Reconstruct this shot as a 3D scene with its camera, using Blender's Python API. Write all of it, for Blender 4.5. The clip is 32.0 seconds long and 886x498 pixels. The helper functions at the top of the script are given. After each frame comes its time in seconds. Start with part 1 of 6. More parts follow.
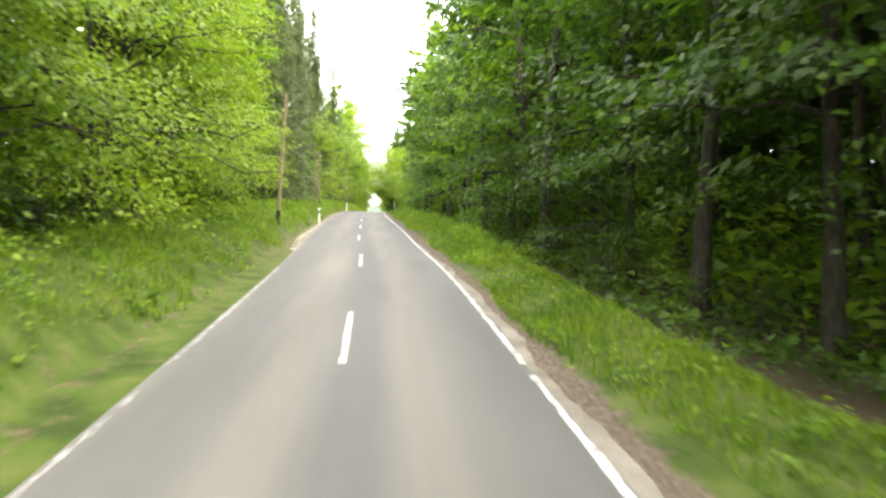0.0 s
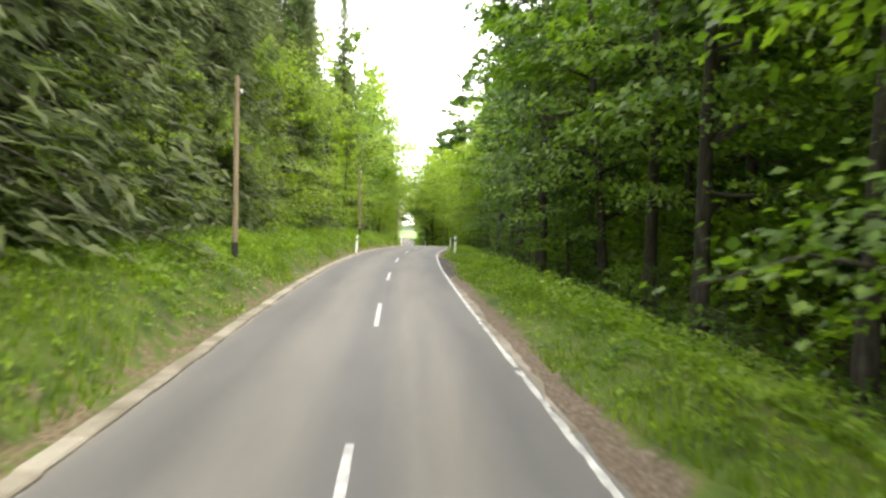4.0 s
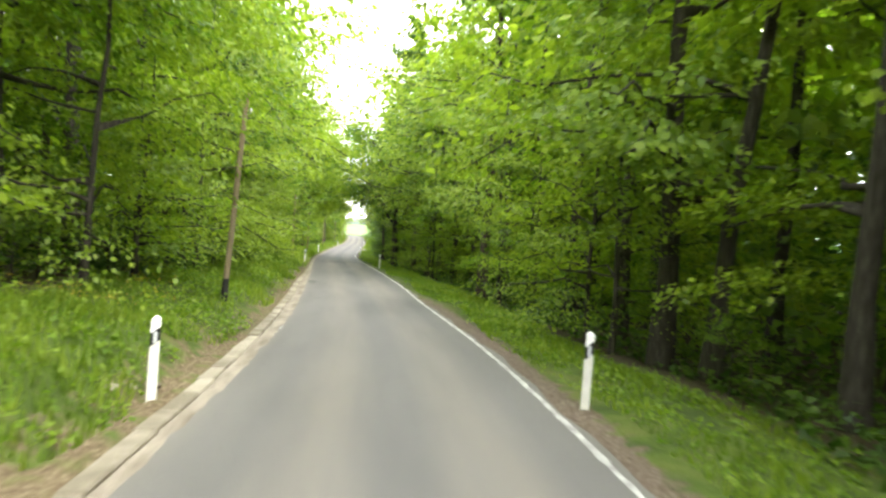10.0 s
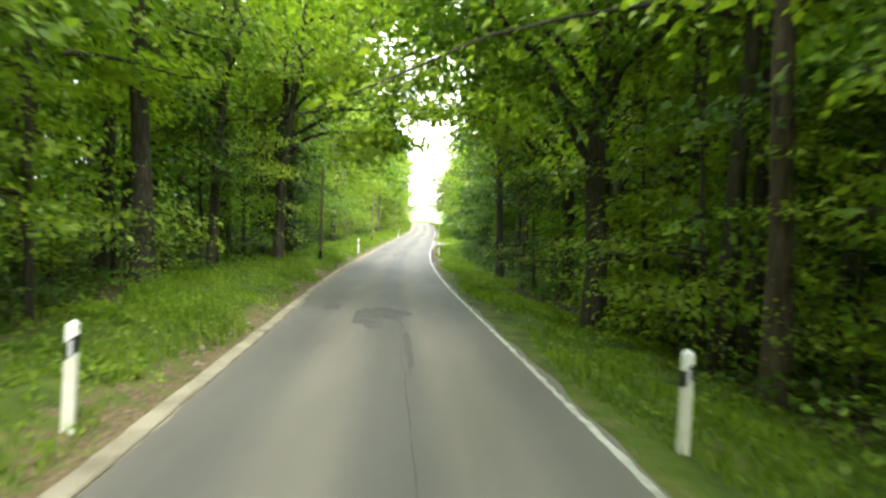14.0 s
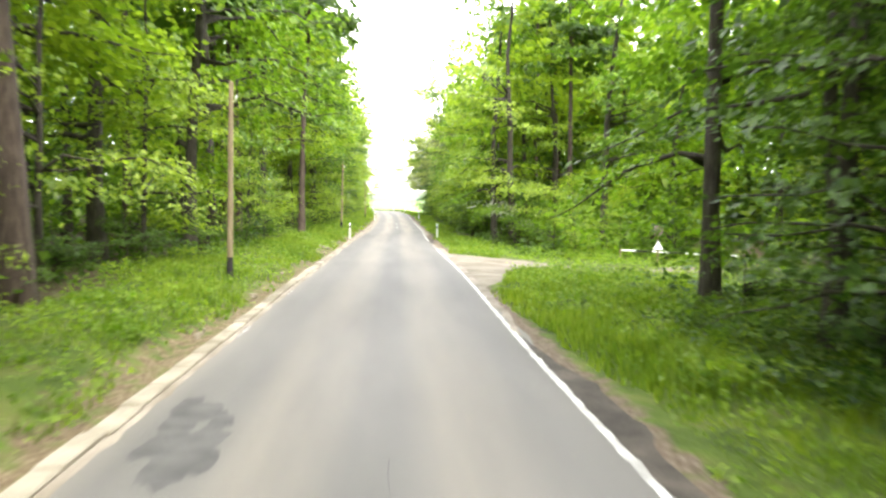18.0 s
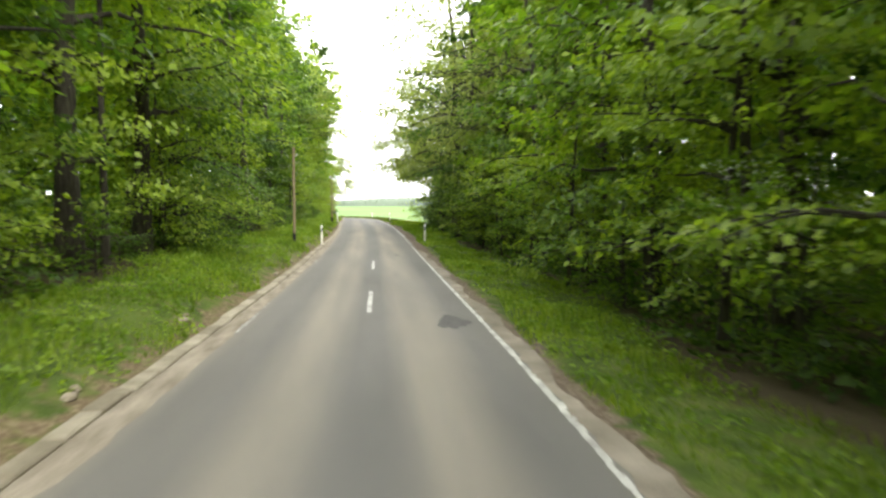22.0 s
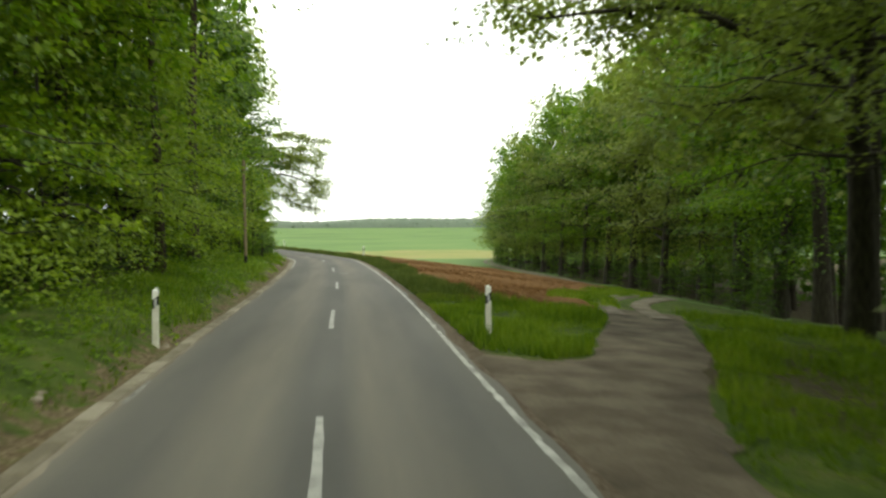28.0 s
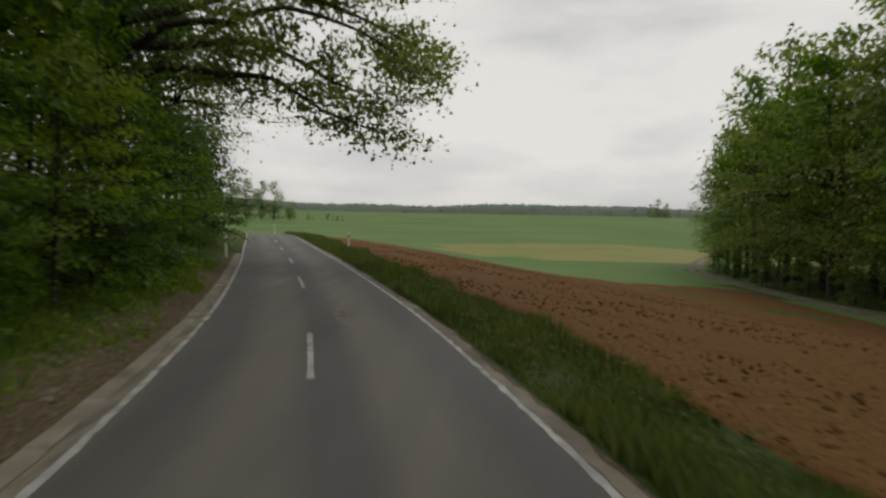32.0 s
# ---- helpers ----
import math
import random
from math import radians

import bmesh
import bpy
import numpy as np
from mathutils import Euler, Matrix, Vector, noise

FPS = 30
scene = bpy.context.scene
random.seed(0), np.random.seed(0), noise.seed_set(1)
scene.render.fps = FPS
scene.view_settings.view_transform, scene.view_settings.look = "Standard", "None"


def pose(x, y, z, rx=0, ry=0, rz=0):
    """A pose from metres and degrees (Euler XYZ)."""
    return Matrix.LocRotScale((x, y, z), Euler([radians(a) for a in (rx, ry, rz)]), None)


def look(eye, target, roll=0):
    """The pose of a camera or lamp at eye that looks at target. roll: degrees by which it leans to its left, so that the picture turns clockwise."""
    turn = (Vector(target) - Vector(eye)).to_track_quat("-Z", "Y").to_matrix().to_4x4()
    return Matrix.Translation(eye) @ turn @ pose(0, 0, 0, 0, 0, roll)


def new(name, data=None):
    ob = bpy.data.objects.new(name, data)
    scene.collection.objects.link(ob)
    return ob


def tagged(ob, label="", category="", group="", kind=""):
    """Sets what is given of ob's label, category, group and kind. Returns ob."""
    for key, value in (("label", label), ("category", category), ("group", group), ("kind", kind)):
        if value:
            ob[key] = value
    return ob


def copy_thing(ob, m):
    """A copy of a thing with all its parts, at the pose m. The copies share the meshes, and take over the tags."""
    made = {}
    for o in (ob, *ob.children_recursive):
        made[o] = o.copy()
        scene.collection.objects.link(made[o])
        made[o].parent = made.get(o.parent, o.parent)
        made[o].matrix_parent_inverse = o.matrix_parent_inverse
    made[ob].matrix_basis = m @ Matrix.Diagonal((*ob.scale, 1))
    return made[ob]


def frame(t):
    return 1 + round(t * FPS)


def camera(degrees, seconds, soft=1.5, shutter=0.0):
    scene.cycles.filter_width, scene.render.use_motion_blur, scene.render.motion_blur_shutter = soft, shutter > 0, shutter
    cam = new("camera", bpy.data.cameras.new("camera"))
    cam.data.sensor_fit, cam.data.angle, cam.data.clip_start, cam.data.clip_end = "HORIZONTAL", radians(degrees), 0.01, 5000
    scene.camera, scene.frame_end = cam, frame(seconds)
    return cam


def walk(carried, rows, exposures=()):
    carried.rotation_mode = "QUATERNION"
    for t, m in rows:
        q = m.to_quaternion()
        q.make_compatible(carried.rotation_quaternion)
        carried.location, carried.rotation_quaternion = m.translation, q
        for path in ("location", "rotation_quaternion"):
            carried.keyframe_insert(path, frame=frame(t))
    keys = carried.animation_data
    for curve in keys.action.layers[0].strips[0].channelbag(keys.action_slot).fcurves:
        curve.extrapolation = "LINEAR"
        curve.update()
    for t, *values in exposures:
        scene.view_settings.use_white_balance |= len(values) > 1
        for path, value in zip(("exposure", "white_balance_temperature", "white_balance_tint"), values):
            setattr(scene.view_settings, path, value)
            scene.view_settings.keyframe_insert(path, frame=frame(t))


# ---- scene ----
# ---- camera and its way along the road ----
cam = camera(64.33, 32.0, soft=2.5, shutter=0.3)
PATH = [
    (0.0, pose(-0.000, -0.000, 2.368, 87.324, -0.946, -5.302)),
    (0.5, pose(-0.016, 6.559, 2.614, 88.096, -2.036, -5.643)),
    (1.0, pose(-0.083, 13.114, 2.857, 87.967, -3.958, -4.183)),
    (1.5, pose(-0.165, 19.658, 3.094, 88.239, -3.542, -3.624)),
    (2.0, pose(-0.267, 26.187, 3.318, 88.055, -3.480, -3.082)),
    (2.5, pose(-0.375, 32.701, 3.532, 88.170, -2.472, -3.440)),
    (3.0, pose(-0.490, 39.199, 3.747, 88.086, -2.303, -3.199)),
    (3.5, pose(-0.648, 45.678, 3.976, 88.908, -1.999, -2.899)),
    (5.5, pose(-1.078, 71.399, 4.643, 88.529, -0.427, -3.200)),
    (6.0, pose(-1.107, 77.935, 4.777, 88.773, 0.532, -3.390)),
    (6.5, pose(-1.112, 84.521, 4.910, 88.963, 1.986, -3.896)),
    (7.0, pose(-0.976, 91.185, 5.044, 89.621, 1.831, -5.892)),
    (7.5, pose(-0.706, 97.932, 5.153, 89.872, 1.473, -5.736)),
    (8.0, pose(-0.391, 104.598, 5.207, 89.073, 1.134, -6.998)),
    (8.5, pose(0.008, 111.219, 5.236, 88.791, 0.499, -7.675)),
    (9.0, pose(0.453, 117.837, 5.238, 89.419, -0.857, -7.416)),
    (9.5, pose(0.818, 124.548, 5.248, 89.107, -1.468, -6.784)),
    (10.0, pose(1.023, 131.161, 5.231, 88.639, -3.352, -6.333)),
    (10.5, pose(1.137, 137.849, 5.142, 88.302, -4.498, -5.246)),
    (11.0, pose(1.175, 144.608, 5.027, 87.512, -4.443, -4.024)),
    (11.5, pose(1.114, 151.487, 4.896, 85.926, -4.847, -3.927)),
    (12.0, pose(0.916, 158.517, 4.773, 85.936, -4.449, -3.128)),
    (12.5, pose(0.681, 165.707, 4.672, 86.146, -2.350, -3.715)),
    (13.0, pose(0.318, 172.960, 4.550, 86.612, -2.166, -2.034)),
    (13.5, pose(-0.079, 180.294, 4.398, 87.595, -3.240, -1.264)),
    (14.0, pose(-0.446, 187.711, 4.229, 87.327, -2.276, -1.142)),
    (14.5, pose(-0.715, 195.168, 4.057, 86.630, -1.392, -0.440)),
    (16.5, pose(-2.184, 226.286, 3.417, 87.298, -1.510, -1.545)),
    (17.0, pose(-2.340, 233.937, 3.292, 86.967, -0.849, -2.966)),
    (17.5, pose(-2.428, 241.559, 3.181, 86.568, -0.261, -3.991)),
    (18.0, pose(-2.473, 249.164, 3.111, 86.429, -0.300, -4.454)),
    (18.5, pose(-2.457, 256.705, 3.091, 86.441, -1.134, -4.678)),
    (19.0, pose(-2.349, 264.089, 3.084, 87.253, -0.853, -4.890)),
    (19.5, pose(-2.264, 271.470, 3.079, 87.073, 0.141, -4.887)),
    (20.0, pose(-2.228, 278.813, 3.036, 88.926, 0.679, -4.825)),
    (20.5, pose(-2.148, 286.080, 3.002, 87.555, 0.607, -4.561)),
    (21.0, pose(-2.049, 293.286, 2.979, 87.569, 0.921, -5.180)),
    (21.5, pose(-1.810, 300.270, 2.986, 86.915, 2.428, -6.003)),
    (22.0, pose(-1.551, 307.080, 2.994, 86.884, -0.130, -5.987)),
    (22.5, pose(-1.338, 313.793, 2.996, 87.827, -0.890, -4.875)),
    (23.0, pose(-1.240, 320.505, 3.026, 87.106, -0.566, -4.687)),
    (23.5, pose(-1.168, 327.248, 3.075, 87.826, -0.157, -4.978)),
    (24.0, pose(-1.109, 333.941, 3.089, 87.472, 0.188, -5.928)),
    (24.5, pose(-1.182, 340.597, 3.151, 87.022, 0.099, -6.242)),
    (25.0, pose(-1.198, 347.248, 3.289, 86.512, 1.062, -5.454)),
    (25.5, pose(-1.268, 353.807, 3.405, 87.572, 0.586, -5.983)),
    (27.5, pose(-1.617, 380.461, 3.762, 88.121, 2.317, -6.545)),
    (28.0, pose(-1.735, 387.227, 3.822, 88.593, 0.177, -7.187)),
    (28.5, pose(-1.824, 394.093, 3.853, 88.236, -0.156, -5.575)),
    (29.0, pose(-1.860, 401.094, 3.849, 87.769, -1.039, -4.687)),
    (29.5, pose(-2.016, 408.328, 3.864, 88.046, -0.394, -4.444)),
    (30.0, pose(-2.190, 415.832, 3.859, 87.222, -1.454, -3.564)),
    (30.5, pose(-2.378, 423.605, 3.832, 87.471, -2.998, -4.300)),
    (31.0, pose(-2.708, 431.590, 3.828, 86.966, -3.293, -2.082)),
    (31.5, pose(-3.270, 439.675, 3.820, 88.235, -2.422, 0.501)),
    (32.0, pose(-3.894, 447.733, 3.765, 87.434, -1.129, 1.925)),
]
EXPOSURES = [(0.0, 2.45, 6700, 11), (3.0, 2.25, 6800, 9), (6.0, 1.85, 6450, 15), (7.0, 1.95, 6400, 15), (9.0, 2.4, 6550, 11), (11.0, 2.75, 6500, 9), (12.9, 3.45, 6450, 11), (14.0, 2.8, 6550, 5), (16.0, 2.7, 6300, 15), (17.0, 2.25, 6400, 13), (18.0, 2.75, 6550, 12), (19.2, 2.65, 6650, 11), (20.0, 1.8, 6500, 12),
             (21.5, 1.75, 6750, 8), (23.0, 1.85, 6800, 6), (25.0, 1.7, 7050, 4), (27.0, 0.95, 6900, 8), (28.0, 0.4, 7050, -4), (29.0, -0.1, 6800, 8), (30.0, -0.6, 6650, 10), (32.0, -1.0, 6800, 10)]
walk(cam, PATH, EXPOSURES)

# ---- light: bright overcast sky, veiled sun ----
SUN_ELEVATION, SUN_AZIMUTH = 56.0, 155.0
world = bpy.data.worlds.new("overcast_sky")
scene.world = world
world.use_nodes = True
wn, wl = world.node_tree.nodes, world.node_tree.links
wn.clear()
w_out, w_bg, w_sky = wn.new("ShaderNodeOutputWorld"), wn.new("ShaderNodeBackground"), wn.new("ShaderNodeTexSky")
w_sky.sky_type, w_sky.sun_disc = "NISHITA", False
w_sky.sun_elevation, w_sky.sun_rotation = radians(SUN_ELEVATION), radians(SUN_AZIMUTH)
w_co, w_noise, w_ramp, w_mix = wn.new("ShaderNodeTexCoord"), wn.new("ShaderNodeTexNoise"), wn.new("ShaderNodeValToRGB"), wn.new("ShaderNodeMix")
w_map = wn.new("ShaderNodeMapping")
w_map.inputs["Scale"].default_value = (1.0, 1.0, 3.2)
w_noise.inputs["Scale"].default_value, w_noise.inputs["Detail"].default_value, w_noise.inputs["Roughness"].default_value = 1.6, 6.0, 0.5
w_ramp.color_ramp.elements[0].position, w_ramp.color_ramp.elements[1].position = 0.4, 0.6
w_ramp.color_ramp.elements[0].color, w_ramp.color_ramp.elements[1].color = (8.2, 8.6, 9.4, 1), (15.4, 15.3, 15.1, 1)
w_mix.data_type = "RGBA"
w_mix.inputs[0].default_value = 0.9
wl.new(w_co.outputs["Generated"], w_map.inputs["Vector"])
wl.new(w_map.outputs["Vector"], w_noise.inputs["Vector"])
wl.new(w_noise.outputs["Fac"], w_ramp.inputs["Fac"])
wl.new(w_sky.outputs["Color"], w_mix.inputs[6])
wl.new(w_ramp.outputs["Color"], w_mix.inputs[7])
wl.new(w_mix.outputs[2], w_bg.inputs["Color"])
w_bg.inputs["Strength"].default_value = 0.105
wl.new(w_bg.outputs["Background"], w_out.inputs["Surface"])
sun = new("sun", bpy.data.lights.new("sun", "SUN"))
sun.data.energy, sun.data.angle, sun.data.color = 1.15, radians(16), (1.0, 0.96, 0.88)
sa, se = radians(SUN_AZIMUTH), radians(SUN_ELEVATION)
sun.matrix_world = look((0, 0, 60), (-40 * math.sin(sa) * math.cos(se), -40 * math.cos(sa) * math.cos(se), 60 - 40 * math.sin(se)))


# ---- materials ----
def material(name, colours, scale=3.0, rough=0.8, bump=0.2, bump_scale=40.0, fine=0.25, per="none", through_colour=None, spec=0.3, streak=None):
    """Two scales of noise between the colours; fine: strength of the grain; per: random per island or object; through_colour: leaf translucency."""
    m = bpy.data.materials.new(name)
    m.use_nodes = True
    n, l = m.node_tree.nodes, m.node_tree.links
    n.clear()
    out, bsdf = n.new("ShaderNodeOutputMaterial"), n.new("ShaderNodeBsdfPrincipled")
    bsdf.inputs["Roughness"].default_value = rough
    bsdf.inputs["Specular IOR Level"].default_value = spec
    geo = n.new("ShaderNodeNewGeometry")
    ramp = n.new("ShaderNodeValToRGB")
    ramp.color_ramp.elements[0].color, ramp.color_ramp.elements[1].color = (*colours[0], 1), (*colours[-1], 1)
    ramp.color_ramp.elements[0].position, ramp.color_ramp.elements[1].position = 0.3, 0.7
    for i, c in enumerate(colours[1:-1]):
        e = ramp.color_ramp.elements.new(0.3 + 0.4 * (i + 1) / (len(colours) - 1))
        e.color = (*c, 1)
    big = n.new("ShaderNodeTexNoise")
    big.inputs["Scale"].default_value, big.inputs["Detail"].default_value = scale, 5.0
    mapping = n.new("ShaderNodeMapping")
    if streak:
        mapping.inputs["Scale"].default_value = streak
    l.new(geo.outputs["Position"], mapping.inputs["Vector"])
    l.new(mapping.outputs["Vector"], big.inputs["Vector"])
    value = big.outputs["Fac"]
    if per != "none":
        add = n.new("ShaderNodeMath")
        add.operation = "MULTIPLY_ADD"
        rnd = geo.outputs["Random Per Island"] if per == "island" else n.new("ShaderNodeObjectInfo").outputs["Random"]
        l.new(rnd, add.inputs[0])
        add.inputs[1].default_value = 0.4
        shift = n.new("ShaderNodeMath")
        shift.operation = "ADD"
        shift.inputs[1].default_value = -0.2
        l.new(value, shift.inputs[0])
        l.new(shift.outputs[0], add.inputs[2])
        value = add.outputs[0]
    l.new(value, ramp.inputs["Fac"])
    colour = ramp.outputs["Color"]
    grain = n.new("ShaderNodeTexNoise")
    grain.inputs["Scale"].default_value, grain.inputs["Detail"].default_value = bump_scale, 4.0
    l.new(geo.outputs["Position"], grain.inputs["Vector"])
    if fine > 0:
        mix = n.new("ShaderNodeMix")
        mix.data_type, mix.blend_type = "RGBA", "OVERLAY"
        mix.inputs[0].default_value = fine
        l.new(colour, mix.inputs[6])
        l.new(grain.outputs["Fac"], mix.inputs[7])
        colour = mix.outputs[2]
    l.new(colour, bsdf.inputs["Base Color"])
    if bump > 0:
        b = n.new("ShaderNodeBump")
        b.inputs["Strength"].default_value, b.inputs["Distance"].default_value = bump, 0.02
        l.new(grain.outputs["Fac"], b.inputs["Height"])
        l.new(b.outputs["Normal"], bsdf.inputs["Normal"])
    surface = bsdf.outputs["BSDF"]
    if through_colour:
        tr, mx, tint = n.new("ShaderNodeBsdfTranslucent"), n.new("ShaderNodeMixShader"), n.new("ShaderNodeMix")
        tint.data_type, tint.blend_type = "RGBA", "MULTIPLY"
        tint.inputs[0].default_value = 1.0
        tint.inputs[7].default_value = (*through_colour, 1)
        l.new(colour, tint.inputs[6])
        l.new(tint.outputs[2], tr.inputs["Color"])
        mx.inputs[0].default_value = 0.45
        l.new(surface, mx.inputs[1])
        l.new(tr.outputs["BSDF"], mx.inputs[2])
        surface = mx.outputs["Shader"]
    l.new(surface, out.inputs["Surface"])
    return m


LEAF_T = (2.0, 2.1, 1.2)
M = {
    "leaf": material("beech_leaf", [(0.05, 0.1, 0.008), (0.095, 0.17, 0.012), (0.15, 0.235, 0.018)], 0.35, 0.5, 0, 40, 0.0, "island", LEAF_T, 0.35),
    "leaf_young": material("young_leaf", [(0.1, 0.165, 0.012), (0.165, 0.24, 0.018), (0.23, 0.305, 0.03)], 0.35, 0.5, 0, 40, 0.0, "island", LEAF_T, 0.35),
    # darker, less translucent leaf: the wood's shade is put into its colour
    "leaf_shaded": material("shaded_leaf", [(0.03, 0.066, 0.009), (0.056, 0.11, 0.012), (0.09, 0.155, 0.017)], 0.35, 0.5, 0, 40, 0.0, "island", (1.4, 1.5, 0.9), 0.3),
    "leaf_oak": material("oak_leaf", [(0.105, 0.135, 0.034), (0.16, 0.2, 0.048), (0.222, 0.264, 0.072)], 0.35, 0.55, 0, 40, 0.0, "island", LEAF_T, 0.3),
    "needle": material("spruce_needle", [(0.06, 0.08, 0.03), (0.1, 0.128, 0.046), (0.145, 0.172, 0.066)], 0.35, 0.6, 0, 40, 0.0, "island", (1.3, 1.4, 1.1), 0.3),
    "blossom": material("white_blossom", [(0.55, 0.58, 0.45), (0.75, 0.76, 0.68)], 2.0, 0.6, 0, 40, 0.0, "island", (1.1, 1.1, 1.0), 0.3),
    "bark": material("bark", [(0.022, 0.019, 0.014), (0.044, 0.038, 0.028), (0.075, 0.067, 0.052)], 4.0, 0.9, 0.6, 30, 0.4, streak=(3, 3, 0.6)),
    "bark_pine": material("reddish_bark", [(0.035, 0.026, 0.019), (0.068, 0.05, 0.037), (0.1, 0.078, 0.06)], 4.0, 0.9, 0.6, 30, 0.4, streak=(3, 3, 0.6)),
    "grass": material("grass", [(0.07, 0.12, 0.009), (0.115, 0.18, 0.013), (0.175, 0.235, 0.024)], 0.6, 0.6, 0, 40, 0.0, "island", LEAF_T, 0.3),
    "grass_dark": material("dark_grass_blades", [(0.05, 0.075, 0.017), (0.08, 0.108, 0.026), (0.125, 0.145, 0.042)], 0.6, 0.6, 0, 40, 0.0, "island", LEAF_T, 0.3),
    "herb": material("verge_herbs", [(0.08, 0.145, 0.011), (0.125, 0.2, 0.016), (0.185, 0.26, 0.03)], 0.6, 0.6, 0, 40, 0.0, "island", LEAF_T, 0.3),
    # distance haze is mixed into this pale grey-green
    "hazed_leaf": material("hazed_leaf", [(0.12, 0.155, 0.12), (0.15, 0.185, 0.14)], 0.02, 0.8, 0, 40, 0.0, "island"),
    "mud": material("muddy_gravel", [(0.06, 0.047, 0.032), (0.11, 0.088, 0.062), (0.165, 0.137, 0.1)], 1.0, 0.95, 0.8, 20, 0.5),
    "sand": material("pale_gravel", [(0.1, 0.083, 0.06), (0.158, 0.136, 0.104), (0.22, 0.195, 0.153)], 0.7, 0.95, 0.7, 30, 0.4),
    "soil": material("ploughed_soil", [(0.1, 0.05, 0.018), (0.145, 0.076, 0.028), (0.195, 0.109, 0.045)], 9.0, 0.95, 1.0, 26, 0.6, spec=0.1),
    "crop": material("green_crop", [(0.075, 0.14, 0.028), (0.1, 0.18, 0.038), (0.125, 0.2, 0.048)], 0.02, 0.85, 0.3, 3, 0.25),
    "crop_pale": material("pale_crop", [(0.16, 0.19, 0.045), (0.22, 0.22, 0.06), (0.25, 0.21, 0.08)], 0.05, 0.85, 0.3, 3, 0.3),
    "crop_dark": material("dark_grass", [(0.028, 0.048, 0.009), (0.045, 0.072, 0.013)], 0.05, 0.85, 0.3, 3, 0.3),
    "line": material("worn_white_paint", [(0.23, 0.225, 0.21), (0.385, 0.38, 0.357), (0.52, 0.515, 0.49)], 2.5, 0.7, 0.3, 60, 0.35),
    "kerb": material("kerb_concrete", [(0.15, 0.13, 0.095), (0.225, 0.2, 0.152), (0.295, 0.265, 0.21)], 1.5, 0.9, 0.5, 40, 0.4, "object"),
    "line_faded": material("faded_paint", [(0.13, 0.125, 0.115), (0.21, 0.205, 0.19), (0.33, 0.325, 0.31)], 5.0, 0.75, 0.3, 60, 0.4),
    "sandstrip": material("washed_sand", [(0.125, 0.108, 0.083), (0.195, 0.17, 0.135), (0.27, 0.24, 0.195)], 1.2, 0.95, 0.5, 40, 0.4),
    "gutter": material("gutter_concrete", [(0.13, 0.108, 0.08), (0.205, 0.178, 0.14), (0.275, 0.243, 0.196)], 1.6, 0.92, 0.5, 40, 0.45, streak=(2.5, 0.5, 1)),
    "rut": material("track_rut", [(0.1, 0.082, 0.058), (0.165, 0.14, 0.105), (0.22, 0.192, 0.15)], 1.4, 0.95, 0.6, 30, 0.45),
    "dash": material("worn_dash_paint", [(0.22, 0.217, 0.205), (0.37, 0.366, 0.348), (0.48, 0.475, 0.455)], 3.0, 0.7, 0.3, 60, 0.45),
    "crumble": material("damp_dark_grit", [(0.026, 0.022, 0.017), (0.048, 0.041, 0.033), (0.078, 0.066, 0.053)], 2.2, 0.9, 0.7, 30, 0.5),
    "patch": material("tar_patch", [(0.05, 0.049, 0.047), (0.085, 0.083, 0.079)], 3.0, 0.75, 0.4, 60, 0.3),
    "post_white": material("white_plastic", [(0.76, 0.77, 0.73), (0.86, 0.86, 0.83)], 4.0, 0.45, 0.05, 40, 0.15),
    "post_dirty": material("dirty_white_plastic", [(0.62, 0.6, 0.52), (0.76, 0.75, 0.68)], 6.0, 0.6, 0.05, 40, 0.25),
    "black": material("black_film", [(0.012, 0.012, 0.013), (0.022, 0.022, 0.023)], 4.0, 0.5, 0.05, 40, 0.1),
    "reflector": material("grey_reflector", [(0.5, 0.52, 0.53), (0.65, 0.66, 0.67)], 8.0, 0.25, 0.1, 90, 0.1, spec=0.6),
    "wood": material("weathered_pole_wood", [(0.145, 0.113, 0.064), (0.22, 0.172, 0.104), (0.28, 0.224, 0.143)], 5.0, 0.85, 0.4, 40, 0.35, streak=(6, 6, 0.4)),
    "tar": material("tarred_foot", [(0.015, 0.014, 0.013), (0.03, 0.028, 0.026)], 5.0, 0.7, 0.3, 40, 0.2),
    "porcelain": material("porcelain", [(0.65, 0.64, 0.6), (0.75, 0.74, 0.7)], 5.0, 0.25, 0, 40, 0.1, spec=0.6),
    "stone": material("grey_stone", [(0.12, 0.1, 0.07), (0.2, 0.17, 0.125), (0.28, 0.245, 0.19)], 3.0, 0.9, 0.6, 20, 0.4),
    "yellow": material("yellow_petal", [(0.55, 0.4, 0.03), (0.68, 0.52, 0.05)], 5.0, 0.5, 0.05, 40, 0.1),
}



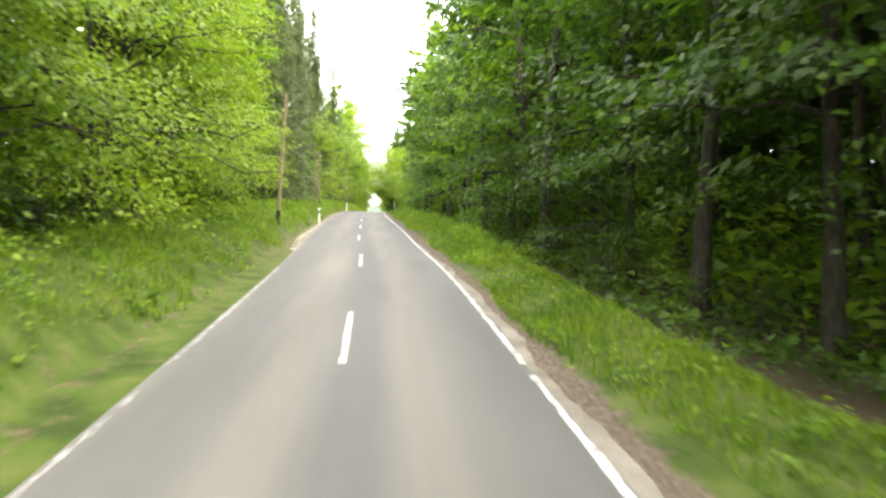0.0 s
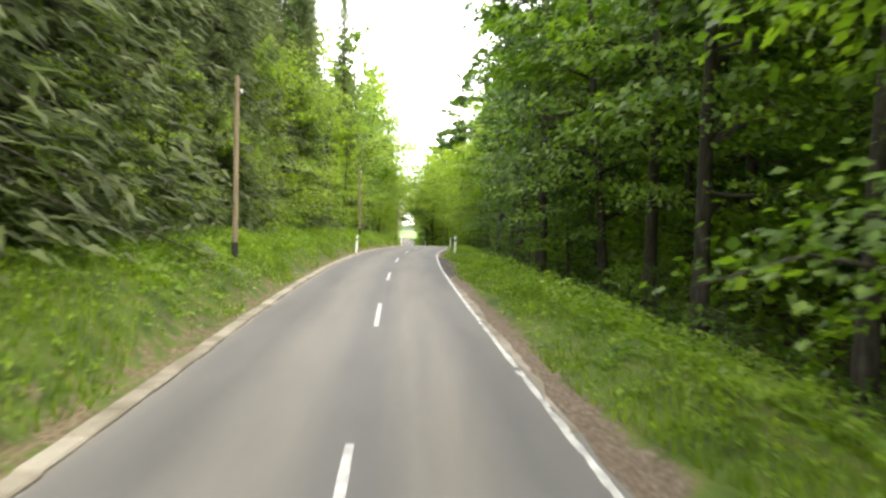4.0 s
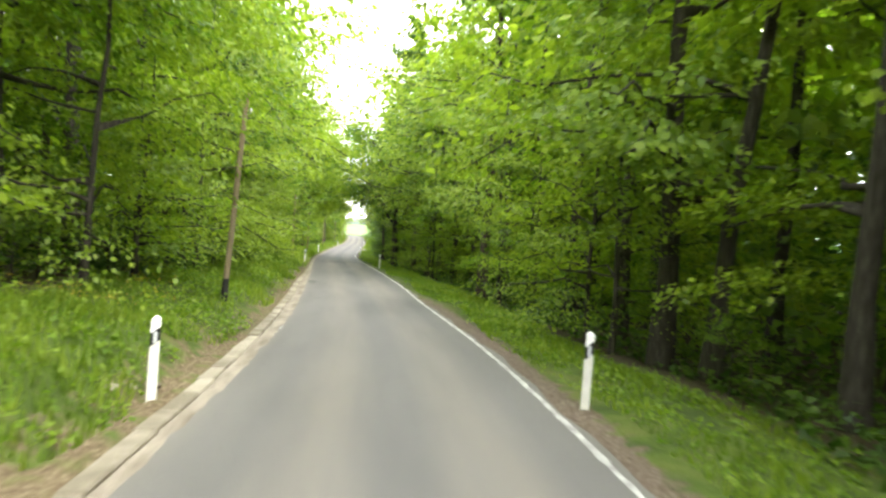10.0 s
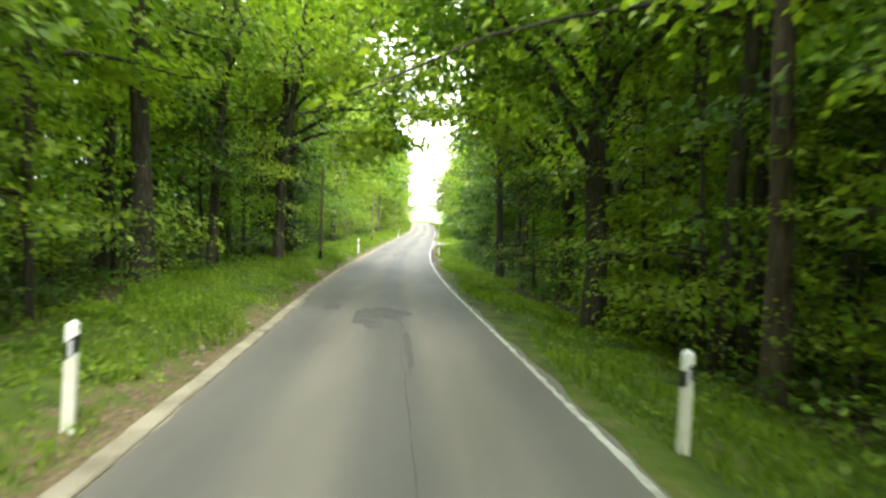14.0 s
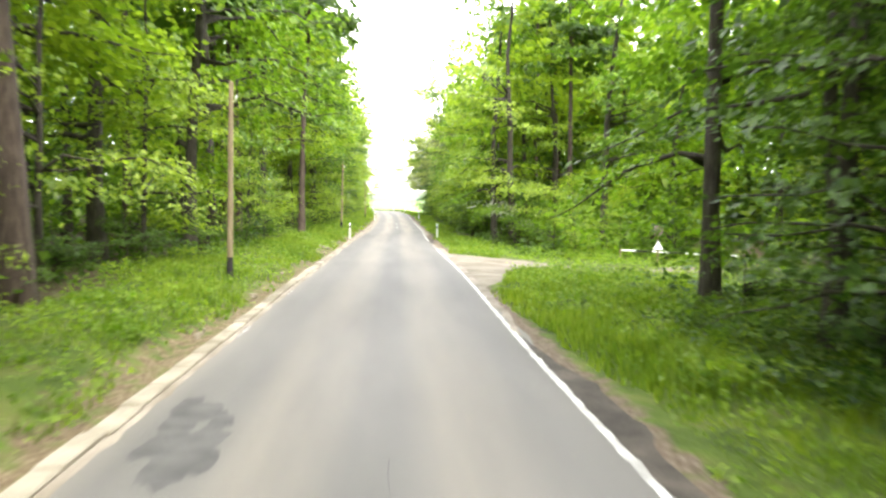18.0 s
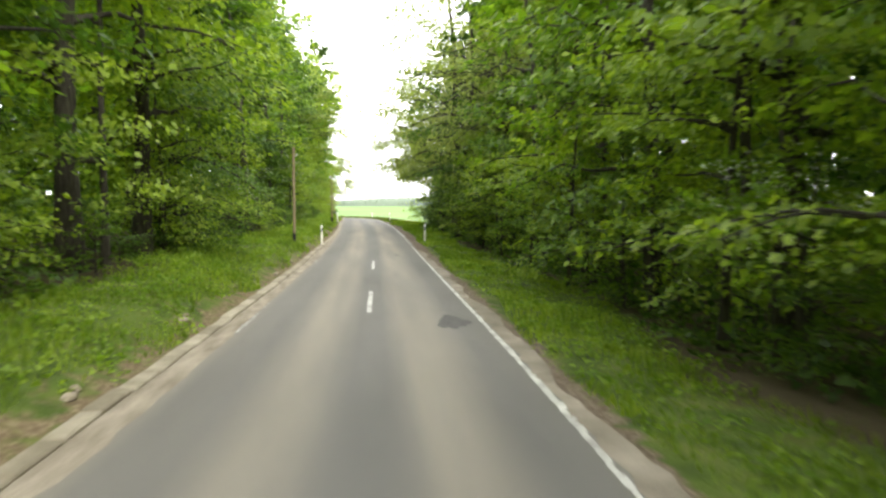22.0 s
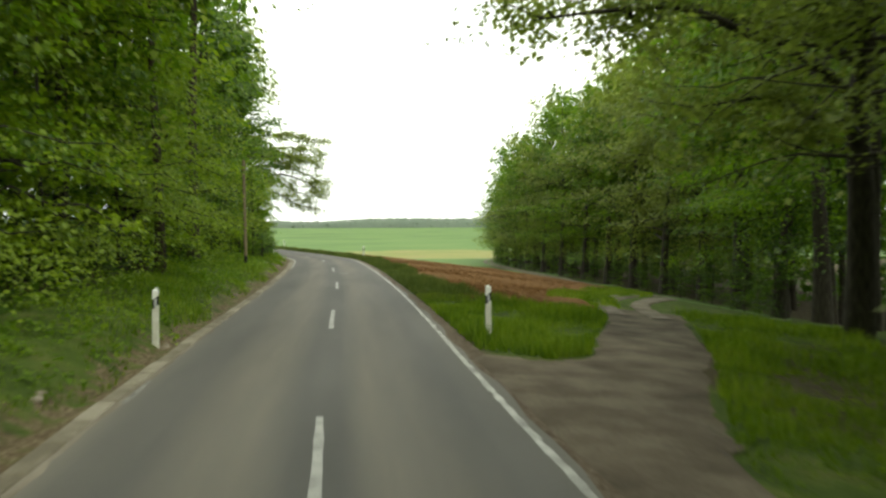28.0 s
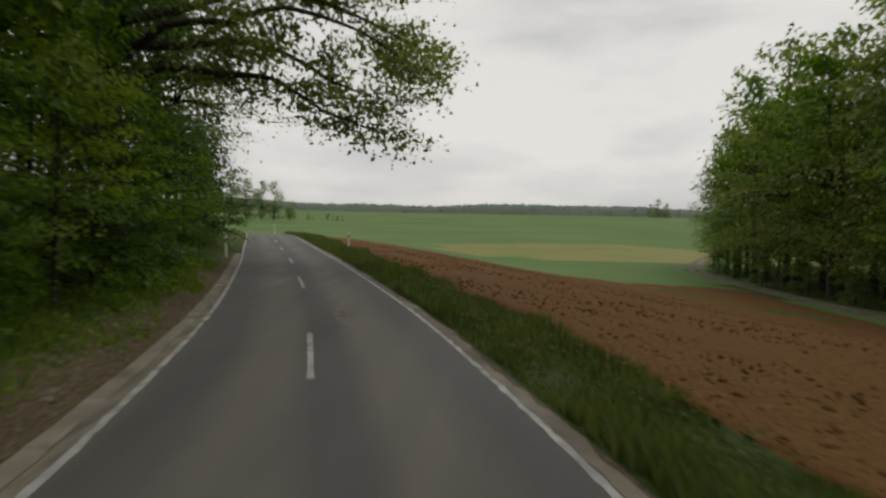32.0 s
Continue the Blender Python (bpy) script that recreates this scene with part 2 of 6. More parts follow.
def verge_ground():
    """Turf, bare dirt, gravel and leaf litter, one passing raggedly into the other by the zones stored on the ground."""
    m = bpy.data.materials.new("verge_ground")
    m.use_nodes = True
    n, l = m.node_tree.nodes, m.node_tree.links
    bsdf = n["Principled BSDF"]
    bsdf.inputs["Roughness"].default_value, bsdf.inputs["Specular IOR Level"].default_value = 0.95, 0.2
    geo = n.new("ShaderNodeNewGeometry")

    def noise_of(scale, detail=5.0):
        t = n.new("ShaderNodeTexNoise")
        t.inputs["Scale"].default_value, t.inputs["Detail"].default_value = scale, detail
        l.new(geo.outputs["Position"], t.inputs["Vector"])
        return t.outputs["Fac"]

    def ramp_of(fac, colours):
        r = n.new("ShaderNodeValToRGB")
        r.color_ramp.elements[0].position, r.color_ramp.elements[1].position = 0.32, 0.68
        r.color_ramp.elements[0].color, r.color_ramp.elements[1].color = (*colours[0], 1), (*colours[2], 1)
        r.color_ramp.elements.new(0.5).color = (*colours[1], 1)
        l.new(fac, r.inputs["Fac"])
        return r.outputs["Color"]

    mid, fine, ragged = noise_of(1.4), noise_of(14.0), noise_of(3.2, 6.0)
    colour = ramp_of(mid, [(0.034, 0.055, 0.009), (0.06, 0.092, 0.013), (0.095, 0.112, 0.026)])
    for zone, colours in (("dirt", [(0.058, 0.041, 0.023), (0.12, 0.09, 0.053), (0.2, 0.162, 0.1)]), ("gravel", [(0.062, 0.046, 0.031), (0.115, 0.088, 0.062), (0.175, 0.142, 0.105)]),
                          ("wood", [(0.03, 0.022, 0.012), (0.065, 0.047, 0.026), (0.05, 0.06, 0.018)])):
        at_zone, mix, edge = n.new("ShaderNodeAttribute"), n.new("ShaderNodeMix"), n.new("ShaderNodeMath")
        at_zone.attribute_name = zone
        edge.operation = "ADD"
        l.new(at_zone.outputs["Fac"], edge.inputs[0])
        l.new(ragged, edge.inputs[1])
        sharp = n.new("ShaderNodeMapRange")
        sharp.inputs["From Min"].default_value, sharp.inputs["From Max"].default_value = 0.88, 1.08
        l.new(edge.outputs[0], sharp.inputs["Value"])
        mix.data_type = "RGBA"
        l.new(sharp.outputs["Result"], mix.inputs[0])
        l.new(colour, mix.inputs[6])
        l.new(ramp_of(fine, colours), mix.inputs[7])
        colour = mix.outputs[2]
    l.new(colour, bsdf.inputs["Base Color"])
    b = n.new("ShaderNodeBump")
    b.inputs["Strength"].default_value, b.inputs["Distance"].default_value = 0.9, 0.05
    l.new(fine, b.inputs["Height"])
    l.new(b.outputs["Normal"], bsdf.inputs["Normal"])
    return m


M["verge"] = verge_ground()

# asphalt: grey aggregate, paler dusty wheel tracks, cracks and darker seams
asphalt = material("asphalt", [(0.071, 0.069, 0.066), (0.091, 0.088, 0.083), (0.111, 0.107, 0.1)], 0.5, 0.76, 0.35, 90, 0.3, spec=0.4, streak=(1.4, 0.25, 1))
M["asphalt"] = asphalt


def asphalt_tracks():
    n, l = asphalt.node_tree.nodes, asphalt.node_tree.links
    bsdf = next(q for q in n if q.type == "BSDF_PRINCIPLED")
    base = bsdf.inputs["Base Color"].links[0].from_socket
    uv, sep = n.new("ShaderNodeUVMap"), n.new("ShaderNodeSeparateXYZ")
    uv.uv_map = "lateral"
    l.new(uv.outputs["UV"], sep.inputs[0])
    curve = n.new("ShaderNodeValToRGB")
    stops = [(0.0, 0.75), (0.06, 0.2), (0.18, 0.15), (0.29, 0.8), (0.39, 0.72), (0.47, 0.08), (0.56, 0.08), (0.64, 0.8), (0.74, 0.72), (0.86, 0.12), (0.95, 0.2), (1.0, 0.6)]
    els = curve.color_ramp.elements
    els[0].position, els[1].position = stops[0][0], stops[-1][0]
    for p, v in stops[1:-1]:
        els.new(p)
    for e, (p, v) in zip(els, stops):
        e.position, e.color = p, (v, v, v, 1)
    l.new(sep.outputs["X"], curve.inputs["Fac"])
    geo, mp, noise_n = n.new("ShaderNodeNewGeometry"), n.new("ShaderNodeMapping"), n.new("ShaderNodeTexNoise")
    mp.inputs["Scale"].default_value = (1.6, 0.12, 1)
    noise_n.inputs["Scale"].default_value, noise_n.inputs["Detail"].default_value = 1.0, 4.0
    l.new(geo.outputs["Position"], mp.inputs["Vector"])
    l.new(mp.outputs["Vector"], noise_n.inputs["Vector"])
    mul = n.new("ShaderNodeMath")
    mul.operation = "MULTIPLY"
    l.new(curve.outputs["Color"], mul.inputs[0])
    l.new(noise_n.outputs["Fac"], mul.inputs[1])
    dusty, dust = n.new("ShaderNodeMapRange"), n.new("ShaderNodeMath")
    dusty.inputs["From Min"].default_value, dusty.inputs["From Max"].default_value = 29.0, 34.5
    dusty.inputs["To Min"].default_value, dusty.inputs["To Max"].default_value = 0.65, 1.45
    cleaner, stretch_n = n.new("ShaderNodeMapRange"), n.new("ShaderNodeMath")
    cleaner.inputs["From Min"].default_value, cleaner.inputs["From Max"].default_value = 36.0, 41.0
    cleaner.inputs["To Min"].default_value, cleaner.inputs["To Max"].default_value = 1.0, 0.6
    stretch_n.operation = dust.operation = "MULTIPLY"
    for m in (dusty, cleaner):
        l.new(sep.outputs["Y"], m.inputs["Value"])
    l.new(dusty.outputs["Result"], stretch_n.inputs[0])
    l.new(cleaner.outputs["Result"], stretch_n.inputs[1])
    l.new(mul.outputs[0], dust.inputs[0])
    l.new(stretch_n.outputs[0], dust.inputs[1])
    mix = n.new("ShaderNodeMix")
    mix.data_type = "RGBA"
    l.new(dust.outputs[0], mix.inputs[0])
    l.new(base, mix.inputs[6])
    mix.inputs[7].default_value = (0.25, 0.222, 0.172, 1)
    l.new(mix.outputs[2], bsdf.inputs["Base Color"])


asphalt_tracks()

# ---- plan: the road's middle line and the lie of the land ----
# y, x of the road's middle, height of the road
ROAD = [
    (-120, 0.3, -5.0), (-60, -0.1, -2.4), (-20, -0.3, -0.8), (0, -0.37, 0.0), (20, -0.52, 0.74), (40, -0.89, 1.41), (60, -1.34, 1.98), (80, -1.67, 2.45),
    (90, -1.66, 2.64), (100, -1.4, 2.8), (120, 0.3, 2.87), (140, 1.42, 2.74), (150, 1.45, 2.57), (160, 1.1, 2.38), (170, 0.55, 2.2), (180, 0.06, 2.04), (200, -0.95, 1.59), (220, -2.02, 1.18),
    (240, -2.6, 0.84), (260, -2.65, 0.72), (280, -2.33, 0.66), (300, -2.03, 0.62), (320, -1.68, 0.66), (340, -1.45, 0.78), (360, -1.35, 1.12),
    (380, -1.65, 1.39), (400, -2.25, 1.48), (420, -2.62, 1.48), (440, -3.55, 1.45), (450, -4.42, 1.4), (460, -6.4, 1.36), (480, -11.8, 1.35), (500, -17.9, 1.4),
    (520, -24.0, 1.42), (540, -30.5, 1.2), (560, -37.5, 0.5), (620, -62.0, -2.0), (760, -150.0, -2.0), (1000, -300.0, 6.0), (3600, -1900.0, 12.0)]
RY, RX, RZ = (np.array(c, float) for c in zip(*ROAD))


def cubic(y, knots, values):
    """Smooth curve through the knots."""
    y = np.asarray(y, float)
    slope = np.gradient(values, knots)
    i = np.clip(np.searchsorted(knots, y) - 1, 0, len(knots) - 2)
    h = knots[i + 1] - knots[i]
    u = np.clip((y - knots[i]) / h, 0, 1)
    return ((1 + 2 * u) * (1 - u) ** 2 * values[i] + u * (1 - u) ** 2 * h * slope[i] + u * u * (3 - 2 * u) * values[i + 1] + u * u * (u - 1) * h * slope[i + 1])


def road_x(y):
    return cubic(y, RY, RX)


def road_z(y):
    return cubic(y, RY, RZ)


def lean(y):
    return np.sqrt(1 + ((road_x(np.asarray(y) + 0.5) - road_x(np.asarray(y) - 0.5))) ** 2)


def step(v, a, b):
    u = np.clip((np.asarray(v, float) - a) / (b - a), 0, 1)
    return u * u * (3 - 2 * u)


# y and distance from the middle of the white edge line, of the asphalt's other edge and of the kerb
LINE_Y = np.array([5, 20, 31, 40, 60, 85, 100, 113, 140, 148, 153, 160, 168, 180, 200, 240, 258, 272, 288, 305, 315, 328, 342, 354, 372, 394, 405, 424, 440, 455, 470], float)
LINE_R = np.array([2.4, 2.54, 2.4, 2.43, 2.41, 2.48, 2.53, 2.46, 2.48, 2.38, 2.27, 2.27, 2.5, 2.48, 2.44, 2.42, 2.5, 2.62, 2.48, 2.4, 2.5, 2.45, 2.38, 2.3, 2.34, 2.42, 2.55, 2.47, 2.4, 2.49, 2.45])
EDGE_Y = np.array([0, 8, 25, 35, 47, 86, 98, 112, 125, 152, 166, 181, 196, 243, 258, 272, 288, 303, 315, 330, 344, 355, 395, 424, 440, 456], float)
EDGE_L = np.array([2.32, 2.32, 2.42, 2.55, 2.64, 2.62, 2.42, 2.32, 2.4, 2.43, 2.46, 2.5, 2.74, 2.56, 2.56, 2.68, 2.75, 2.7, 2.45, 2.47, 2.45, 2.52, 2.75, 2.74, 2.6, 2.52])
KERB_Y = np.array([20, 26, 33, 48, 86, 97, 104, 112, 126, 138, 152, 168, 180, 196, 240, 258, 272, 288, 303, 330, 345, 358, 396, 440, 458], float)
KERB_L = np.array([2.6, 2.62, 2.97, 2.88, 2.92, 2.74, 2.72, 2.68, 2.72, 2.8, 2.96, 2.98, 2.84, 2.95, 2.97, 2.87, 3.02, 3.04, 3.08, 3.02, 3.05, 2.9, 3.04, 2.96, 2.92]) - 0.1


def line_right(y):
    return cubic(y, LINE_Y, LINE_R)


def edge_left(y):
    return -cubic(y, EDGE_Y, EDGE_L)


def kerb_left(y):
    return -cubic(y, KERB_Y, KERB_L)


BANK_Y = np.array([-120, 0, 34, 112, 150, 190, 270, 345, 422, 470, 520], float)
BANK_H = np.array([1.2, 1.3, 1.5, 1.5, 1.0, 0.65, 0.6, 0.75, 1.0, 0.6, 0.1])


# mouths of the field track and of the forest track: far and near curve, as distance from the road's middle and y
WEDGE_LAT, WEDGE_Y = [2.0, 3.1, 4.2, 5.3, 6.9, 8.6, 10.0], [401.6, 401.1, 400.2, 401.0, 404.8, 408.6, 412.5]
VERGE_LAT, VERGE_Y = [2.0, 2.95, 3.6, 4.5, 6.0, 8.5, 12.2], [385, 388, 391, 394.5, 397.5, 402, 411]
HEDGE_LAT, HEDGE_Y = [2.0, 2.9, 4.4, 6.4, 8.4, 10.0, 11.5], [287.2, 285.5, 284.3, 283.2, 282.3, 281.9, 281.7]
ISLE_LAT, ISLE_Y = [2.0, 3.4, 4.3, 5.9, 7.6, 9.4, 11.5], [266.5, 270.4, 274.4, 277.9, 279.0, 279.2, 279.0]


def bare(y, lat):
    """Where tracks join the road and no grass grows."""
    forest_mouth = (lat > 2) & (lat < 11.5) & (y > np.interp(lat, ISLE_LAT, ISLE_Y)) & (y < np.interp(lat, HEDGE_LAT, HEDGE_Y))
    field_mouth = (lat > 2) & (lat < 12) & (y > np.interp(lat, VERGE_LAT, VERGE_Y)) & (y < np.interp(lat, WEDGE_LAT, WEDGE_Y))
    return forest_mouth | field_mouth


def unevenness(y, lat):
    """Low humps in the turf and the forest floor; none on the tracks and at the field."""
    grown_over = (np.abs(lat) > 3.1) & (np.abs(lat) < 40) & ~((lat > 0) & (y > 398)) & ~bare(y, lat)
    return np.where(grown_over, 0.04, 0.0) * (np.sin(y * 1.2 + lat * 2.1) + np.sin(y * 0.63 - lat * 1.3))


def ground_z(y, lat):
    """Height of the ground at y, lat metres to the right of the road's middle."""
    y, lat = np.asarray(y, float), np.asarray(lat, float)
    zr = road_z(y)
    bank = np.interp(y, BANK_Y, BANK_H)
    left = bank * np.interp(-lat, [2.9, 3.35, 4.1, 5.4, 8, 14, 40], [0.0, 0.0, 0.5, 0.85, 1.05, 1.2, 1.2]) + 0.025 * step(-lat, 2.9, 3.05)
    hump = np.interp(y, [0, 20, 60, 110, 140, 200], [0.1, 0.3, 0.45, 0.15, -0.1, -0.1])
    drop = np.interp(y, [0, 100, 200, 260, 300, 400, 430], [-0.9, -0.9, -0.9, -0.35, -0.6, -0.5, -0.2])
    right = hump * np.interp(lat, [3.1, 4.8, 6.2], [0, 1, 0]) + drop * np.interp(lat, [4.5, 8.5, 12, 40], [0, 0.9, 1.0, 1.0])
    near = np.where(lat < -2.6, left, 0) + np.where(lat > 2.6, right, 0) - 0.03 + unevenness(y, lat)
    x = road_x(y) + lat
    far_d = np.hypot(x, y - 450)
    fields = -3.2 + 13.5 * step(far_d, 90, 1100) + 0.5 * np.sin(x / 70.0) * step(far_d, 100, 300)
    right_w = step(y, 385, 430) * step(lat, 4.5, 42)
    left_w = step(y, 500, 560) * step(-lat, 6, 60)
    w = np.clip(right_w + left_w, 0, 1)
    return (zr + near) * (1 - w) + np.minimum(fields, 14) * w


def at(y, lat, dz=0.0):
    return (float(road_x(y)) + lat, y, float(ground_z(y, lat)) + dz)


# ---- mesh helpers ----
def mesh_np(name, verts, faces, mats=(), index=None, smooth=False):
    """A mesh from arrays; all faces have as many corners as faces has columns."""
    me = bpy.data.meshes.new(name)
    verts, faces = np.asarray(verts, np.float32), np.asarray(faces, np.int32)
    me.vertices.add(len(verts))
    me.vertices.foreach_set("co", verts.ravel())
    k = faces.shape[1]
    me.loops.add(faces.size)
    me.loops.foreach_set("vertex_index", faces.ravel())
    me.polygons.add(len(faces))
    me.polygons.foreach_set("loop_start", np.arange(0, faces.size, k, dtype=np.int32))
    for m in mats:
        me.materials.append(m)
    if index is not None:
        me.polygons.foreach_set("material_index", np.asarray(index, np.int32))
    if smooth:
        me.polygons.foreach_set("use_smooth", np.ones(len(faces), bool))
    me.update(calc_edges=True)
    return me


def grid_faces(rows, cols):
    a = np.arange((rows - 1) * cols).reshape(rows - 1, cols)[:, :-1].ravel()
    return np.stack([a, a + 1, a + cols + 1, a + cols], 1)


def part(name, bm, mat, parent, label=""):
    me = bpy.data.meshes.new(name)
    bm.to_mesh(me)
    bm.free()
    me.materials.append(mat)
    return part_mesh(name, me, parent, label)


def part_mesh(name, me, parent, label=""):
    ob = new(name, me)
    ob.parent = parent
    if label:
        tagged(ob, label)
    return ob


def box(bm, size, centre, bevel=0.0, turn=None):
    made = bmesh.ops.create_cube(bm, size=1.0)["verts"]
    bmesh.ops.scale(bm, vec=size, verts=made)
    if bevel:
        edges = list({e for v in made for e in v.link_edges})
        made = [v for v in bmesh.ops.bevel(bm, geom=edges, offset=bevel, segments=1, affect="EDGES")["verts"]]
    if turn is not None:
        bmesh.ops.rotate(bm, cent=(0, 0, 0), matrix=turn, verts=made)
    bmesh.ops.translate(bm, vec=centre, verts=made)
    return made


def tube_arrays(points, radii, sides=7):
    """Vertices and quads of a tapered tube through the points."""
    pts = np.asarray(points, float)
    tang = np.gradient(pts, axis=0)
    tang /= np.linalg.norm(tang, axis=1)[:, None] + 1e-9
    ref = np.where(np.abs(tang[:, 2:3]) > 0.9, np.array([[1.0, 0, 0]]), np.array([[0, 0, 1.0]]))
    u = np.cross(tang, ref)
    u /= np.linalg.norm(u, axis=1)[:, None] + 1e-9
    v = np.cross(tang, u)
    a = np.arange(sides) / sides * 2 * np.pi
    ring = np.cos(a)[None, :, None] * u[:, None] + np.sin(a)[None, :, None] * v[:, None]
    verts = (pts[:, None] + ring * np.asarray(radii)[:, None, None]).reshape(-1, 3)
    faces = []
    for i in range(len(pts) - 1):
        for j in range(sides):
            k = (j + 1) % sides
            faces.append((i * sides + j, i * sides + k, (i + 1) * sides + k, (i + 1) * sides + j))
    return verts, np.array(faces)


def joined(pieces):
    vs, fs, n = [], [], 0
    for v, f in pieces:
        vs.append(v)
        fs.append(f + n)
        n += len(v)
    return np.concatenate(vs), np.concatenate(fs)


def leaves(rng, centres, length, width, flat=0.55, droop=0.0, along=None, size=None, broad=False):
    """One pointed leaf or spray at each centre."""
    n = len(centres)
    normal = rng.normal(size=(n, 3)) * flat + np.array([0, 0, 1.0])
    normal /= np.linalg.norm(normal, axis=1)[:, None]
    d = rng.normal(size=(n, 3)) if along is None else along + rng.normal(size=(n, 3)) * 0.35
    d -= normal * (d * normal).sum(1)[:, None]
    d /= np.linalg.norm(d, axis=1)[:, None] + 1e-9
    s = np.cross(normal, d)
    k = rng.uniform(0.6, 1.35, (n, 1))
    if size is not None:
        k = k * size[:, None]
    ln, wd = length * k, width * k
    tip = centres + d * ln * 0.5 - np.array([0, 0, 1.0]) * droop * ln
    base = centres - d * ln * 0.4
    if broad:
        mid = centres - d * ln * 0.02
        verts = np.stack([base, mid + s * wd * 0.5, tip, mid - s * wd * 0.5 + d * ln * 0.06], 1).reshape(-1, 3)
        return verts, np.arange(4 * n).reshape(n, 4)
    verts = np.stack([base - s * wd * 0.5, base + s * wd * 0.5 + d * ln * 0.15, tip], 1).reshape(-1, 3)
    return verts, np.arange(3 * n).reshape(n, 3)


def fan_leaves(rng, centres, along, outward, length):
    """Leaf sprays that lie in the fan's plane and hang a little outwards; diamonds low down, triangles high up."""
    n = len(centres)
    normal = rng.normal(size=(n, 3)) * 0.55 + np.array([0, 0, 1.0]) + outward * 0.6
    normal /= np.linalg.norm(normal, axis=1)[:, None]
    d = along + rng.normal(size=(n, 3)) * 0.4
    d -= normal * (d * normal).sum(1)[:, None]
    d /= np.linalg.norm(d, axis=1)[:, None] + 1e-9
    s = np.cross(normal, d)
    ln = (length * rng.uniform(0.6, 1.4, n))[:, None]
    wd = ln * rng.uniform(0.5, 0.78, (n, 1))
    tip, base = centres + d * ln * 0.5 - np.array([0, 0, 0.12]) * ln, centres - d * ln * 0.45
    mid = centres - d * ln * 0.04
    low = centres[:, 2] < 8.0
    q = np.stack([base, mid + s * wd * 0.5, tip, mid - s * wd * 0.5], 1)[low].reshape(-1, 3)
    k = np.arange(int(low.sum()))[:, None] * 4
    qf = np.concatenate([k + np.array([[0, 1, 2]]), k + np.array([[0, 2, 3]])])
    t = np.stack([base - s * wd * 0.45, base + s * wd * 0.55 + d * ln * 0.2, tip], 1)[~low].reshape(-1, 3)
    return np.concatenate([q, t]), np.concatenate([qf, np.arange(len(t)).reshape(-1, 3) + len(q)])


